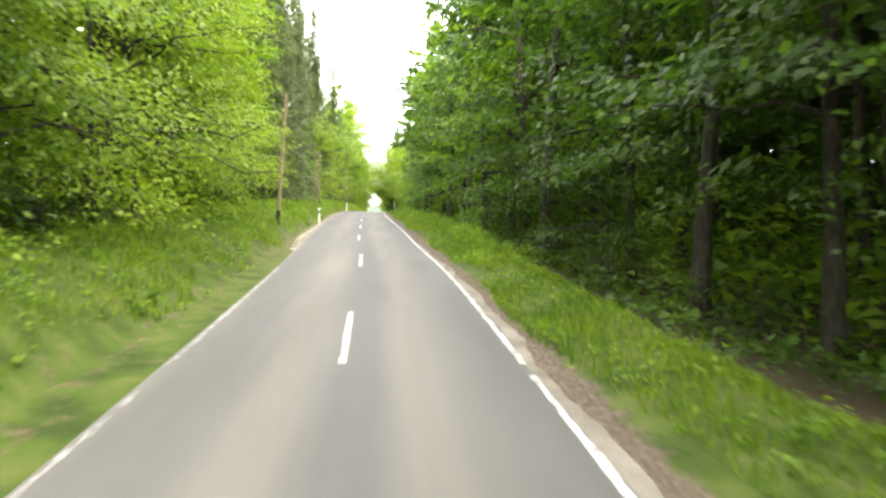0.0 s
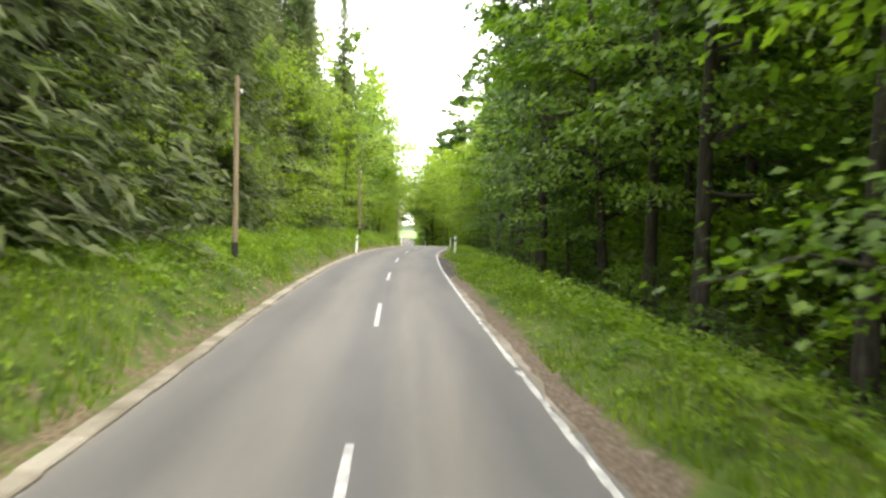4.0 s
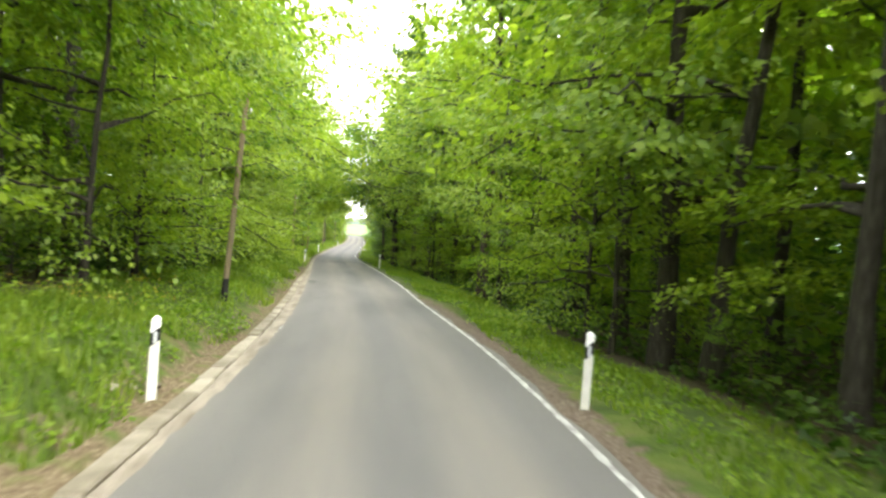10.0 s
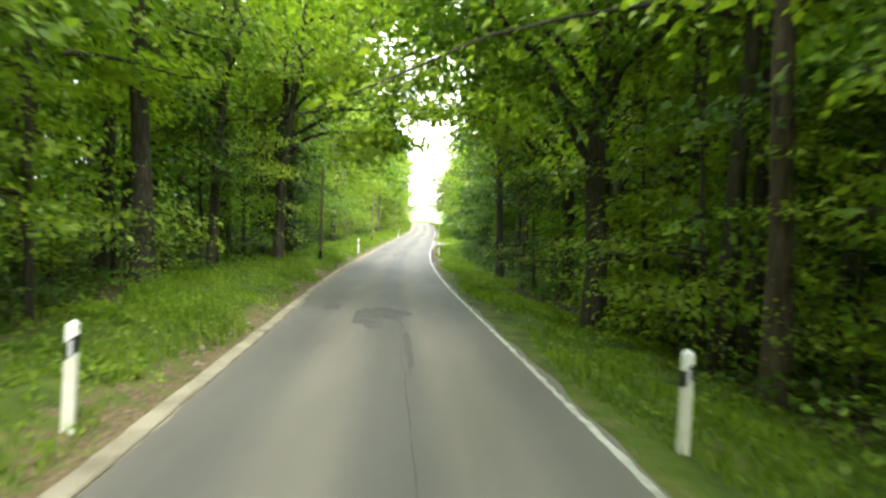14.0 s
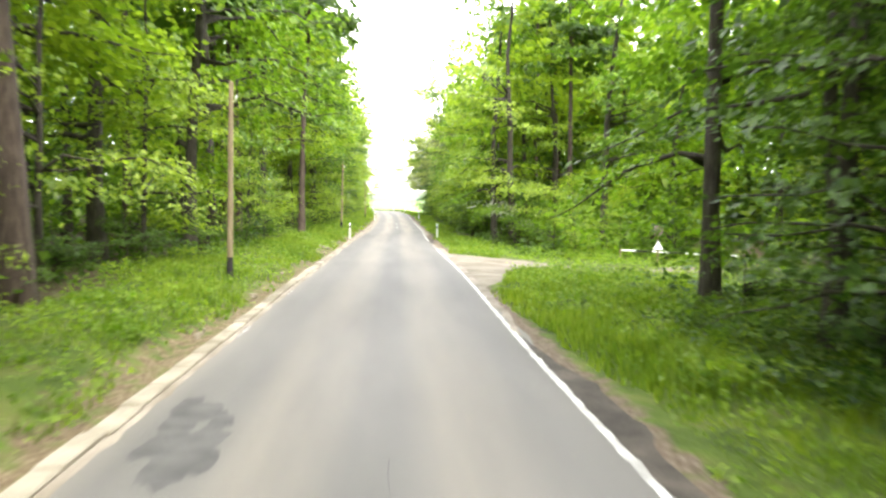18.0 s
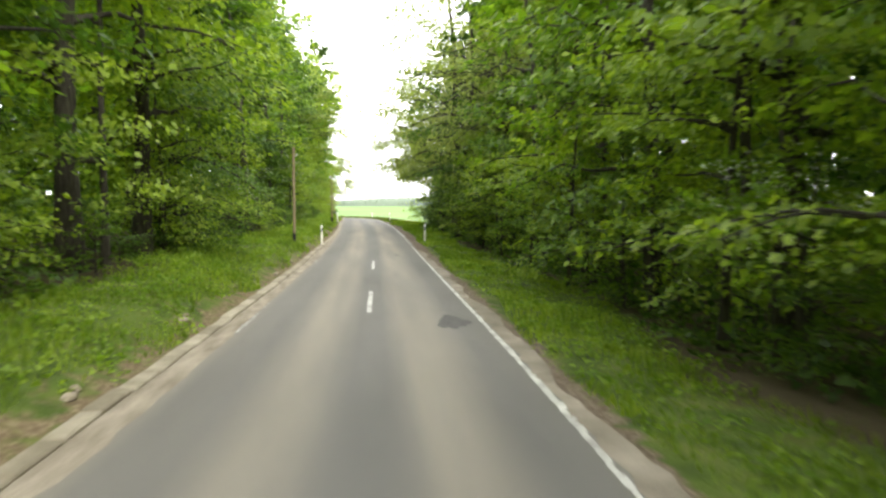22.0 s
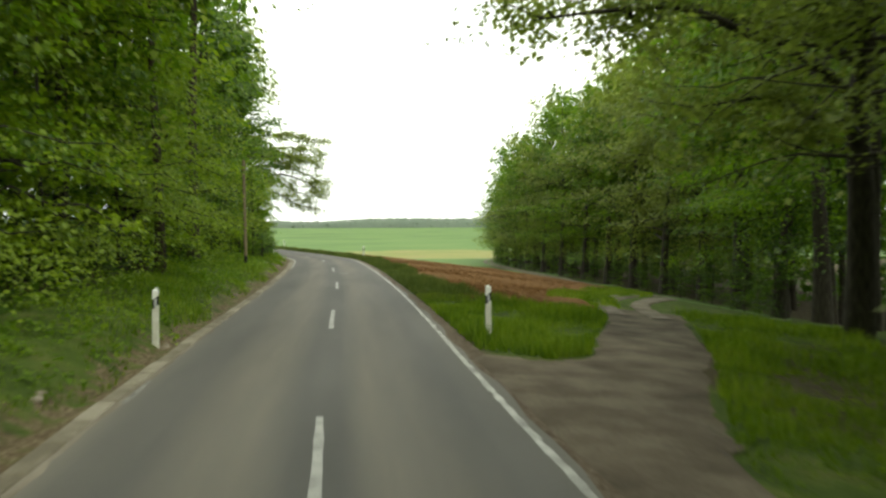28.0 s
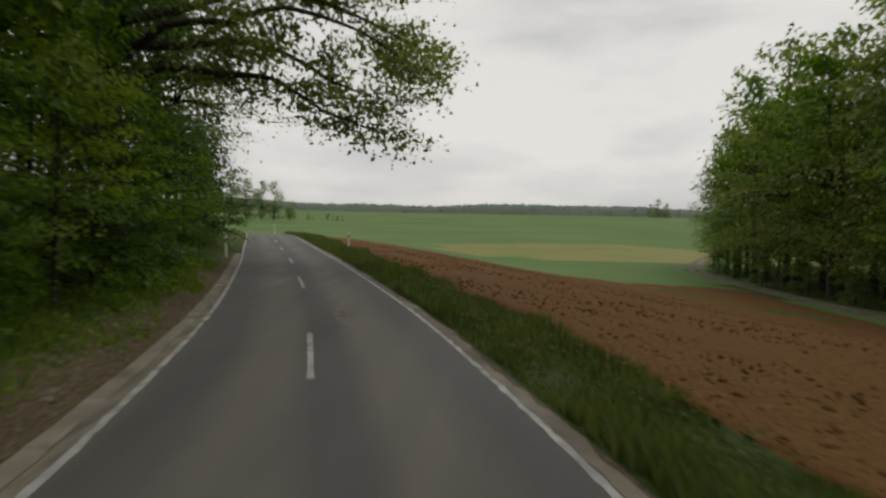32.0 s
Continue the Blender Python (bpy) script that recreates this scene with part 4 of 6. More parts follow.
SPRUCE = [spruce(91, 27, 3.6, "tall grey-green spruce with drooping branches"), spruce(92, 23, 3.2, "grey-green spruce with drooping branches")]
EDGE = [broadleaf("beech_tree", "broad beech with a dense rounded crown at the field edge", 171 + i, (19, 17)[i], (2.6, 2.0)[i], (5.6, 5.2)[i], 4600, 0.45, (M["leaf"], M["leaf_oak"])[i], M["bark"], 0.26, 12, 170) for i in range(2)]
OAK = [broadleaf("oak_tree", "old oak with spreading limbs and thin young leaves", 111, 20, 4.5, 7.5, 3600, 0.36, M["leaf_oak"], M["bark"], 0.38, 16, 120, twigs=True)]
used = set()


def reaching_oak(label, x, y, seed, height, radius, limbs, per_limb, towards, name="oak_tree", leaf=0.22, leaf_mat="leaf_oak"):
    """An oak whose limbs (start height, end dx, dy, dz) stretch far out on one side, with thin hanging twigs."""
    rng = np.random.default_rng(seed)
    root = tree_empty(name, label, "tree")
    n = 8
    pts = np.column_stack([rng.normal(0, 0.1, n), rng.normal(0, 0.1, n), np.linspace(-0.3, height, n)])
    fine = np.linspace(0, n - 1, 43)
    pts = np.column_stack([np.interp(fine, np.arange(n), pts[:, i]) for i in range(3)])
    pieces = [tube_arrays(pts, radius * np.linspace(1.15, 0.25, 43), 10)]
    centres = []
    for z0, dx, dy, z1, bow in limbs:
        u = np.linspace(0, 1, 21)
        lp = np.array([0, 0, z0]) + u[:, None] * np.array([dx, dy, z1 - z0]) + np.sin(np.pi * u)[:, None] * np.array([0, 0, bow])
        wob = rng.normal(0, 0.16, (6, 3))
        wob[0] = 0
        lp += np.column_stack([np.interp(u, np.linspace(0, 1, 6), wob[:, i]) for i in range(3)])
        lp[0, :2] = [np.interp(z0, pts[:, 2], pts[:, 0]), np.interp(z0, pts[:, 2], pts[:, 1])]
        pieces.append(tube_arrays(lp, radius * 0.42 * (1 - u) ** 0.8 + 0.012, 6))
        for k in range(15):
            at_u = rng.uniform(0.25, 1.0)
            base = np.array([np.interp(at_u, u, lp[:, i]) for i in range(3)])
            d = rng.normal(0, 1, 3) * (0.8, 0.8, 0.3) + towards * np.array([0.7, 0, 0])
            tp = limb_points(rng, base, d / np.linalg.norm(d), rng.uniform(1.0, 2.6), -0.07, 5)
            pieces.append(tube_arrays(tp, np.linspace(0.024, 0.005, len(tp)), 4))
            centres.extend([tp[-1], tp[-2], tp[-3], tp[-4]])
            for q in (2, 4):
                sp = limb_points(rng, tp[q], rng.normal(0, 1, 3) * (1, 1, 0.5), rng.uniform(0.6, 1.1), -0.1, 3)
                pieces.append(tube_arrays(sp, np.linspace(0.012, 0.004, len(sp)), 3))
                centres.extend([sp[-1], sp[-2]])
    centres = np.array(centres)
    v, f = grown(pieces[0], pieces[1:])
    part_mesh("trunk", mesh_np("trunk", v, f, [M["bark"]], smooth=True), root)
    count = per_limb * len(limbs)
    c = centres[rng.integers(0, len(centres), count)] + rng.normal(0, 1, (count, 3)) * (0.42, 0.42, 0.2)
    lv, lf = leaves(rng, c, leaf, leaf * 0.7, 0.8, 0.2, broad=True)
    part_mesh("crown", mesh_np("crown", lv, lf, [M[leaf_mat]]), root)
    root.matrix_basis = pose(*at(y, x - float(road_x(y)), -0.05))


def plant(kinds, y, lat, rng, size=1.0, turn=None):
    ob = kinds[int(rng.integers(len(kinds)))]
    k = size * rng.uniform(0.88, 1.12)
    x, yy, z = at(y, lat, -0.05)
    m = Matrix.LocRotScale((x, yy, z), Euler((rng.normal(0, 0.02), rng.normal(0, 0.02), rng.uniform(0, 6.28) if turn is None else turn)), Vector((k, k, k * rng.uniform(0.95, 1.08))))
    if ob.name in used:
        return copy_thing(ob, m)
    used.add(ob.name)
    ob.matrix_basis = m
    return ob


def plant_at(kinds, x, y, rng, size=1.0):
    return plant(kinds, y, x - float(road_x(y)), rng, size)


def forest():
    rng = np.random.default_rng(21)
    # left edge, tall row
    y = -14.0
    while y < 492:
        lat = -9.0 + 0.9 * float(step(y, 215, 235)) * (1 - float(step(y, 340, 352))) + rng.normal(0, 0.6)
        if 54 < y < 112:
            plant(SPRUCE, y, lat + 0.3, rng)
            y += rng.uniform(3.2, 4.2)
            continue
        kinds = BEECH if rng.random() < np.interp(y, [215, 230, 272, 282, 300, 330, 345, 385, 398, 438, 450], [0.95, 0.45, 0.45, 0.95, 0.9, 0.45, 0.3, 0.8, 0.9, 0.85, 0.4]) else DARK
        if 112 < y < 135 and rng.random() < 0.4:
            kinds = SPRUCE
        plant(kinds, y, lat, rng)
        y += rng.uniform(5.0, 7.0)
    # right edge, tall row, darker: leaf kinds paint each stretch's shade or backlight
    y = -10.0
    while y < 384:
        lat = 8.8 - 0.7 * float(step(y, 296, 310)) + rng.normal(0, 0.6)
        if not 268 < y < 292 and y < 368:
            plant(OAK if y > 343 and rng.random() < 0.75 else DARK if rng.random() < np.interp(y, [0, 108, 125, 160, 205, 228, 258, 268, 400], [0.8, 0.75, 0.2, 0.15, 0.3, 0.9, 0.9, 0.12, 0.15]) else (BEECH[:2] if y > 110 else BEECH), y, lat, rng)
        y += rng.uniform(4.8, 6.6)
    # rows deeper in, dark or bright crowns painting the light of each stretch
    for side in (-1, 1):
        for row, lat0 in enumerate((13.5, 19.0)):
            y = -20.0 + 3 * row
            while y < (495 if side < 0 else 385):
                if not (side > 0 and row < 1 and 272 < y < 288):
                    plant(SPRUCE[1:] + BACK if side < 0 and 40 < y < 130 else (BEECH[:2] if side > 0 and 252 < y < 318 else BACK[1:] if side > 0 and (y < 105 or 228 < y < 252) else OAK if side > 0 and y > 345 else BACK[:1] if side > 0 and 105 < y < 228 else BACK), y, side * (lat0 + rng.normal(0, 1.4)), rng)
                y += rng.uniform(7.0, 10.0) + 6 * row
    # limbs reach over the road where it dips
    for y, lat in ((143, -7.8), (165, -7.4), (178, -7.6), (188, -7.2), (198, -7.0), (207, -6.8), (216, -7.2), (148, 8.4), (170, 8.4), (184, 8.0), (194, 7.4), (203, 7.2), (212, 7.2), (406, -11.0), (417, -11.5)):
        plant(CANOPY, y, lat, rng, 1.1)
    # bright young trees and shrubs along the left edge
    for y, lat, s in ((35, -7.8, 1.1), (41, -7.6, 1.1), (47, -7.8, 1.1), (53, -7.6, 0.9), (66, -7.2, 0.45), (81, -7.2, 0.5), (92, -7.6, 0.7), (99, -7.5, 0.9), ):
        plant(YOUNG, y, lat, rng, s)
    for y, lat in ((9.5, -7.8), (14.5, -7.0), (19, -6.9), (23.5, -7.2), (28, -7.7), (33, -7.9), (38, -8.0), (12, -9.5), (17.5, -10), (26, -10.5), (36, -10.5)):
        plant(BUSH, y, lat, rng, 1.0)
    for y, lat in ((147, -6.4), (152, 6.5), (158, -6.3), (163, 6.4), (169, -6.3), (174, -6.6), (180.5, -7.0), (187, -7.2), (401, -7.8), (407, -7.6), (413, -7.4), (419, -7.6), (426, -7.6), (433, -7.8)):
        plant(BUSH, y, lat, rng, 0.9)
    y = 105.0
    while y < 432:
        plant(HEDGE[:1] if (340 < y < 392 or 215 < y < 250) and rng.random() < 0.6 else YOUNG, y, -7.6 + rng.normal(0, 0.5), rng, rng.uniform(0.7, 1.05))
        y += rng.uniform(5.0, 8.0)
    for y in range(150, 205, 7):
        plant(YOUNG, y + rng.uniform(-1, 1), -6.5 + rng.normal(0, 0.3), rng, rng.uniform(0.75, 1.0))
    for y in np.arange(150, 205, 6.5):
        plant(YOUNG if rng.random() < 0.6 else SHRUB, y + rng.uniform(-1.5, 1.5), 7.9 + rng.normal(0, 0.6), rng, rng.uniform(0.7, 1.0))
    y = -6.0
    while y < 432:
        plant(SHRUB, y, -7.1 + rng.normal(0, 0.4), rng, rng.uniform(0.6, 1.05))
        y += rng.uniform(3.0, 5.0)
    # dark-leaved shrubs paint the shaded hollow under the right edge
    for y in np.arange(6, 96, 9.0):
        plant(HEDGE[:1] if rng.random() < 0.4 else SHRUB[1:], y, 8.6 + rng.normal(0, 0.5), rng, rng.uniform(0.5, 0.75))
    for y in (308, 313, 318, 324, 330, 336, 342):
        plant(HEDGE[1:] if rng.random() < 0.6 else YOUNG[:1], y + rng.uniform(-1, 1), 7.0 + rng.normal(0, 0.4), rng, rng.uniform(0.6, 0.8))
    for y in (297, 301, 305):
        plant(HEDGE[:1], y, 9.2, rng, 0.7)
    y = 4.0
    while y < 388:
        if not 266 < y < 304 and not ((y < 145 or 225 < y < 266) and rng.random() < 0.65):
            plant((HEDGE[:1] if y < 145 or 225 < y < 266 else YOUNG) if rng.random() < 0.45 else (SHRUB if y < 300 else HEDGE), y, 7.4 + rng.normal(0, 0.5), rng, rng.uniform(0.75, 1.05))
        y += rng.uniform(4.5, 7.5)
    for side in (-1, 1):
        y = 2.0
        while y < (500 if side < 0 else 388):
            if not (side > 0 and 268 < y < 292):
                plant(SHRUB, y, side * (8.2 + rng.normal(0, 0.7)), rng, rng.uniform(0.7, 1.2))
            y += rng.uniform(5.5, 8.0)
    # dense dark edge on the inside of the last bend
    for y, lat in ((436, -6.1), (441, -6.0), (445.5, -5.8), (450, -5.7), (454, -5.7), (458, -5.6), (461, -5.8), (464.5, -5.5), (468, -5.4), (471.5, -5.2), (475, -5.2), (478.5, -5.0), (482, -5.0), (486, -5.0), (490, -5.0), (494, -5.2), (498, -5.6), (466, -7.6), (473, -7.4), (480, -7.2), (487, -7.2), (453, -10), (457.5, -9.2), (462, -10), (466.5, -10.4), (471, -10.2)):
        plant(HEDGE[1:] if y < 480 else HEDGE, y, lat, rng, rng.uniform(0.85, 1.1))
    for y, lat, s in ((447, -8.8, 1.0), (462, -8.6, 1.1), (490, -8.0, 1.0), (405, -8.6, 1.0)):
        plant(OAK, y, lat, rng, s)
    reaching_oak("old oak whose thin-leaved limbs hang far over the road", -16.4, 472.5, 118, 15, 0.4,
                 ((6.4, 9.3, -0.6, 4.6, 1.3), (7.2, 10.8, -2.6, 7.0, 1.6), (8.6, 11.0, 1.5, 8.2, 1.5), (9.8, 10.8, -1.0, 9.8, 1.2), (11.2, 10.0, 2.8, 11.6, 1.0), (12.2, 10.2, -3.0, 12.6, 0.8), (7.8, 9.0, 3.6, 6.4, 1.2), (10.4, 8.0, 0.5, 11.0, 0.8)), 2600, 1.0, leaf=0.2)
    reaching_oak("old oak stretching dark gnarled limbs over the field track", 13.2, 406.5, 120, 16, 0.42,
                 ((6.0, -6.5, -3.0, 6.2, 0.6), (7.0, -10.5, -2.0, 8.6, 1.2), (8.2, -9.5, 1.5, 10.0, 1.0), (9.4, -11.0, -1.0, 12.0, 0.8), (10.5, -8.0, -5.0, 12.5, 0.6), (7.5, -6.0, -7.0, 8.5, 0.8), (12.0, -9.0, 2.0, 14.5, 0.6), (8.5, 4.0, -8.0, 11.0, 0.5), (9.5, 3.0, 6.0, 12.0, 0.5)), 1700, -1.0)
    reaching_oak("thin-leaved oak with fine drooping branches where the wood ends", 6.6, 381.0, 124, 16, 0.2,
                 ((5.5, -4.5, -3.0, 5.6, 0.5), (6.5, -6.4, 1.0, 6.6, 0.9), (8.0, -7.2, -2.0, 8.8, 0.8), (9.0, -6.8, 3.0, 10.4, 0.7), (10.5, -7.0, 0.0, 12.4, 0.5), (11.5, -5.8, -4.0, 14.2, 0.3), (7.0, -3.0, -5.0, 8.2, 0.4), (12.5, -4.5, 2.0, 16.2, 0.2), (6.0, -4.0, 4.0, 6.0, 0.6)), 1900, -1.0, leaf=0.2)
    # dark beeches that lean over the dip
    reaching_oak("forked beech whose dark limbs arch over the road", 4.3, 207.8, 131, 16, 0.3,
                 ((4.5, -4.5, -4.0, 8.5, 0.8), (5.5, -6.5, -1.0, 10.5, 1.2), (6.5, -7.4, 3.0, 12.0, 1.0), (7.5, -4.0, -5.0, 13.5, 1.0), (8.5, -5.0, 1.0, 15.5, 0.8), (9.5, -4.0, 4.0, 16.5, 0.5), (6.0, 2.5, -5.0, 9.5, 0.8), (8.0, 3.5, 3.0, 12.0, 0.8), (10.0, 0.5, -3.0, 17.0, 0.4)), 1300, -1.0, "beech_tree", 0.26, "leaf")
    reaching_oak("beech leaning over the road with layered sprays", 5.9, 219.5, 132, 16, 0.22,
                 ((5.0, -5.5, -3.0, 8.0, 0.8), (6.0, -7.5, 1.0, 10.0, 1.0), (7.5, -8.0, -2.0, 12.5, 0.8), (9.0, -7.0, 3.0, 14.5, 0.8), (10.0, -5.0, -1.0, 16.5, 0.5), (7.0, -3.0, 5.0, 10.0, 0.6), (8.0, 3.5, -3.0, 12.0, 0.8)), 1300, -1.0, "beech_tree", 0.28, "leaf_young")
    for y in np.arange(435, 497, 2.2):
        plant(SHRUB, y, -4.9 + rng.normal(0, 0.25), rng, rng.uniform(0.6, 0.95))
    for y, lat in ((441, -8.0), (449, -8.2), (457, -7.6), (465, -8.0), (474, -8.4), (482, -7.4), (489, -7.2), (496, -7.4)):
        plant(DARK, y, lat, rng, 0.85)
    for x, y in ((-10.5, 287.8), (-11.1, 287.3), (-8.15, 296.1), (-11.9, 315.1), (-9.8, 318.5), (-9.2, 262.5), (-13, 305), (-12.5, 277), (-10.6, 352), (-11.5, 366), (7.6, 169.4), (6.0, 200.3), (-8.9, 414.5), (-9.7, 423.7), (11, 300), (12.5, 312), (10.2, 309), (9.8, 371)):
        plant_at(PINE, x, y, rng, 1.0)
    for y, lat, kinds, size in ((246, 8.0, HEDGE[:1], 1.0), (250, 8.6, DARK, 0.95), (253, 8.0, HEDGE[:1], 1.15), (256, 9.2, DARK, 0.9), (258.5, 7.8, HEDGE[:1], 1.1), (262, 8.8, DARK, 0.85), (261, 10.4, HEDGE[:1], 1.2), (248, 11, HEDGE[:1], 1.2), (254, 11.5, HEDGE[:1], 1.3)):
        plant(kinds, y, lat, rng, size)
    # shrubs round the forest track
    for x, y, kinds, s in ((7.5, 291, SHRUB, 1.5), (8.6, 290.0, BUSH, 0.4), (11.4, 290.4, BUSH, 0.42), (6.2, 295, SHRUB, 1.2), (14, 288.5, HEDGE, 0.6), (13.5, 270.5, SHRUB, 1.2), (10.5, 266, YOUNG, 0.8), (9.0, 262, DARK, 0.9), (17, 283, BACK, 0.9), (20, 276, BACK, 1.0), (24, 284, YOUNG, 0.9), (22, 269, YOUNG, 0.8), (27, 279, SHRUB, 1.6)):
        plant_at(kinds, x, y, rng, s)
    # wood beside the field on the right
    for x, y in ((18, 411), (22.5, 420), (26.5, 430), (30, 441), (32, 451), (32.4, 460), (32.6, 469), (32.6, 478), (32.4, 487), (31.8, 496), (31.2, 505), (30.8, 514), (30.6, 523), (30.6, 531), (31.4, 539), (33, 546)):
        grow = float(np.interp(y, [409, 410, 440, 480, 510, 550], [1.15, 1.2, 1.32, 1.3, 1.15, 0.85]))
        plant_at(EDGE[:1] if y < 450 else EDGE, x - 0.8, y, rng, grow)
        if y > 415:
            plant_at(EDGE[:1] if y < 450 else EDGE, x + 2.5, y + 4.5, rng, grow)
            plant_at(HEDGE[:1], x - 1.4, y + 3, rng, 0.6)
            plant_at(HEDGE[1:], x - 1.0, y + 5.2, rng, 0.55 if y < 500 else 1.1)
            plant_at(BACK, x + 6.0, y + 3, rng, 1.1 if y < 500 else 0.9)
            plant_at(DARK[:1] + OAK, x + 3.4, y + 0.5, rng, grow * 1.08)
    for x, y, kinds in ((11.5, 395, HEDGE), (15.5, 397.5, HEDGE), (18.5, 402, BACK), (16, 390, BACK), (21, 406, HEDGE), (26, 412, BACK), (22, 398, BACK), (12.5, 400.5, OAK)):
        plant_at(kinds, x, y, rng, 0.95)
    for y, lat, s in ((350, 7.4, 0.75), (354, 7.2, 0.8), (358, 7.0, 0.85), (362, 6.9, 0.85), (366, 6.8, 0.85), (370, 6.9, 0.8), (374, 6.9, 0.8), (378, 7.0, 0.75), (382, 7.2, 0.7), (386, 7.6, 0.7)):
        plant(HEDGE, y, lat, rng, s)
    # bright saplings in front of the spruces and at gaps of the edge
    own = np.random.default_rng(212)
    for y, lat, kinds, s in ((84, -7.5, YOUNG, 0.75), (88, -7.3, BUSH, 0.65), (93.5, -7.2, YOUNG, 1.2), (98, -7.3, BUSH, 0.9), (103, -7.2, YOUNG, 1.15), (61, -7.4, YOUNG, 0.55), (70, -7.2, YOUNG, 0.6), (76, -7.3, YOUNG, 0.6),
                             (437, -5.3, YOUNG, 0.6), (441.5, -5.3, HEDGE[1:], 0.6), (445.5, -5.2, HEDGE[1:], 0.62), (449.5, -5.6, YOUNG, 0.62), (453.5, -5.3, HEDGE[1:], 0.6), (457, -5.1, HEDGE[1:], 0.6), (460.5, -5.0, YOUNG, 0.6), (464, -5.0, HEDGE[1:], 0.6), (468, -4.9, HEDGE[1:], 0.6),
                             (256, -7.2, YOUNG, 0.85), (259.5, -7.8, BUSH, 0.6), (333, -7.2, BUSH, 0.75), (362.5, -6.2, YOUNG, 0.5), (364, -6.6, BUSH, 0.42), (347, 7.2, YOUNG, 1.0)):
        plant(kinds, y, lat, own, s)
    # mostly dark-leaved shrubs, their colour painting the shadow below the bushes
    for y in np.r_[np.arange(175, 202, 2.6), np.arange(351, 387, 2.6)]:
        plant(SHRUB[1:] if own.random() < 0.7 else SHRUB, y, -6.3 + own.normal(0, 0.25), own, own.uniform(0.55, 0.85))
    for y, lat in ((222, -5.6), (227.5, 6.0), (230, -6.4)):
        plant(CANOPY, y, lat, own, 1.0)
    reaching_oak("beech reaching layered sprays across the road", -8.0, 223.5, 133, 15, 0.24,
                 ((5.0, 5.5, -2.0, 6.2, 0.9), (6.0, 7.0, 2.0, 8.0, 1.0), (7.0, 6.5, -3.0, 9.5, 1.0), (8.5, 7.5, 1.0, 11.5, 0.8), (9.5, 6.0, -2.0, 13.5, 0.6), (10.5, 5.0, 3.0, 15.0, 0.4), (6.5, -3.0, 3.0, 9.0, 0.6)), 1500, 1.0, "beech_tree", 0.28, "leaf_young")
    # thin-crowned trees where the wood ends
    for y, lat in ((374, 9.6), (383, 9.2), (389, 8.6)):
        plant(OAK, y, lat, rng, 0.95)


def far_woods():
    """Foliage deep inside the wood, where single trees cannot be told apart."""
    rng = np.random.default_rng(33)
    # the leaf colour of each stretch holds its shade or brightness
    for side, n, y0, y1, mat in ((-1, 52000, -40, 495, "leaf"), (1, 40000, -40, 104, "leaf_shaded"), (1, 26000, 104, 228, "leaf_young"), (1, 10000, 228, 256, "leaf_shaded"), (1, 20000, 256, 318, "leaf_young"), (1, 14000, 318, 398, "leaf")):
        y = rng.uniform(y0, y1, n)
        lat = side * rng.uniform(17, 44, n)
        # over half form a leaf roof, mostly unseen, added to darken the wood below
        shade_roof = rng.random(n) < 0.55
        h = np.where(shade_roof, rng.uniform(11, 22, n), rng.uniform(0, 1, n) ** 1.3 * 14)
        lat = np.where(shade_roof, side * rng.uniform(11.5, 44, n), lat)
        c = np.column_stack([road_x(y) + lat, y, ground_z(y, lat) + h + 0.4])
        clearing = (side > 0) & (np.abs(y - 284) < 24) & (lat < 30)
        c, shade_roof = c[~clearing], shade_roof[~clearing]
        v, f = leaves(rng, c, 1.5, 1.1, 0.45, size=np.where(shade_roof, 1.3, 0.75))
        tagged(new("deep_woods", mesh_np("deep_woods", v, f, [M[mat]])), "foliage deep inside the wood, its shade or light in the leaf colour", "foliage", kind="stuff")
        # fill at the back, its shade painted as dark leaf colour
        m = n // 3
        y = rng.uniform(y0, y1, m)
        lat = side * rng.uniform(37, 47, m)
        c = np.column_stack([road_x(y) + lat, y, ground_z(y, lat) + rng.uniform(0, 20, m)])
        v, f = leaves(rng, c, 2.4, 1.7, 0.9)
        tagged(new("deep_woods", mesh_np("deep_woods", v, f, [M["leaf_shaded"]])), "foliage at the far side of the wood, shade in its dark colour", "foliage", kind="stuff")
        y = rng.uniform(max(y0, -20), y1, n // 2)
        lat = side * rng.uniform(9.5, 20, n // 2)
        h = 0.2 + rng.uniform(0, 1, n // 2) ** 1.6 * 4.5 * (0.65 + 0.35 * np.sin(y * 0.5 + lat))
        open_track = (side > 0) & (np.abs(y - 279) < 8)
        c = np.column_stack([road_x(y) + lat, y, ground_z(y, lat) + h])[~open_track]
        v, f = leaves(rng, c, 0.45, 0.32, 0.5)
        tagged(new("undergrowth", mesh_np("undergrowth", v, f, [M["leaf"]])), "shaded saplings and undergrowth below the trees", "undergrowth", kind="stuff")
    # edge herbs in dark leaf colour, in place of shade under the trees
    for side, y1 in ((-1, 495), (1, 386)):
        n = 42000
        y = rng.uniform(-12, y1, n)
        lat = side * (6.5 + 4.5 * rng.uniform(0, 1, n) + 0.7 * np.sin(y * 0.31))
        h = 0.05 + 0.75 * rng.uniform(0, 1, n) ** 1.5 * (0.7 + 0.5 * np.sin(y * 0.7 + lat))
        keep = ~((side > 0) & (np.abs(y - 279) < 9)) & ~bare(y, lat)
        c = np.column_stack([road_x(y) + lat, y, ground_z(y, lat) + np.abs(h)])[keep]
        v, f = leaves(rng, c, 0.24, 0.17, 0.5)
        tagged(new("undergrowth", mesh_np("undergrowth", v, f, [M["leaf_shaded"]])), "low herbs and brambles along the forest edge, coloured dark as shade", "undergrowth", kind="stuff")
    # wood beside the field: inner shade put into the leaf colour
    n = 15000
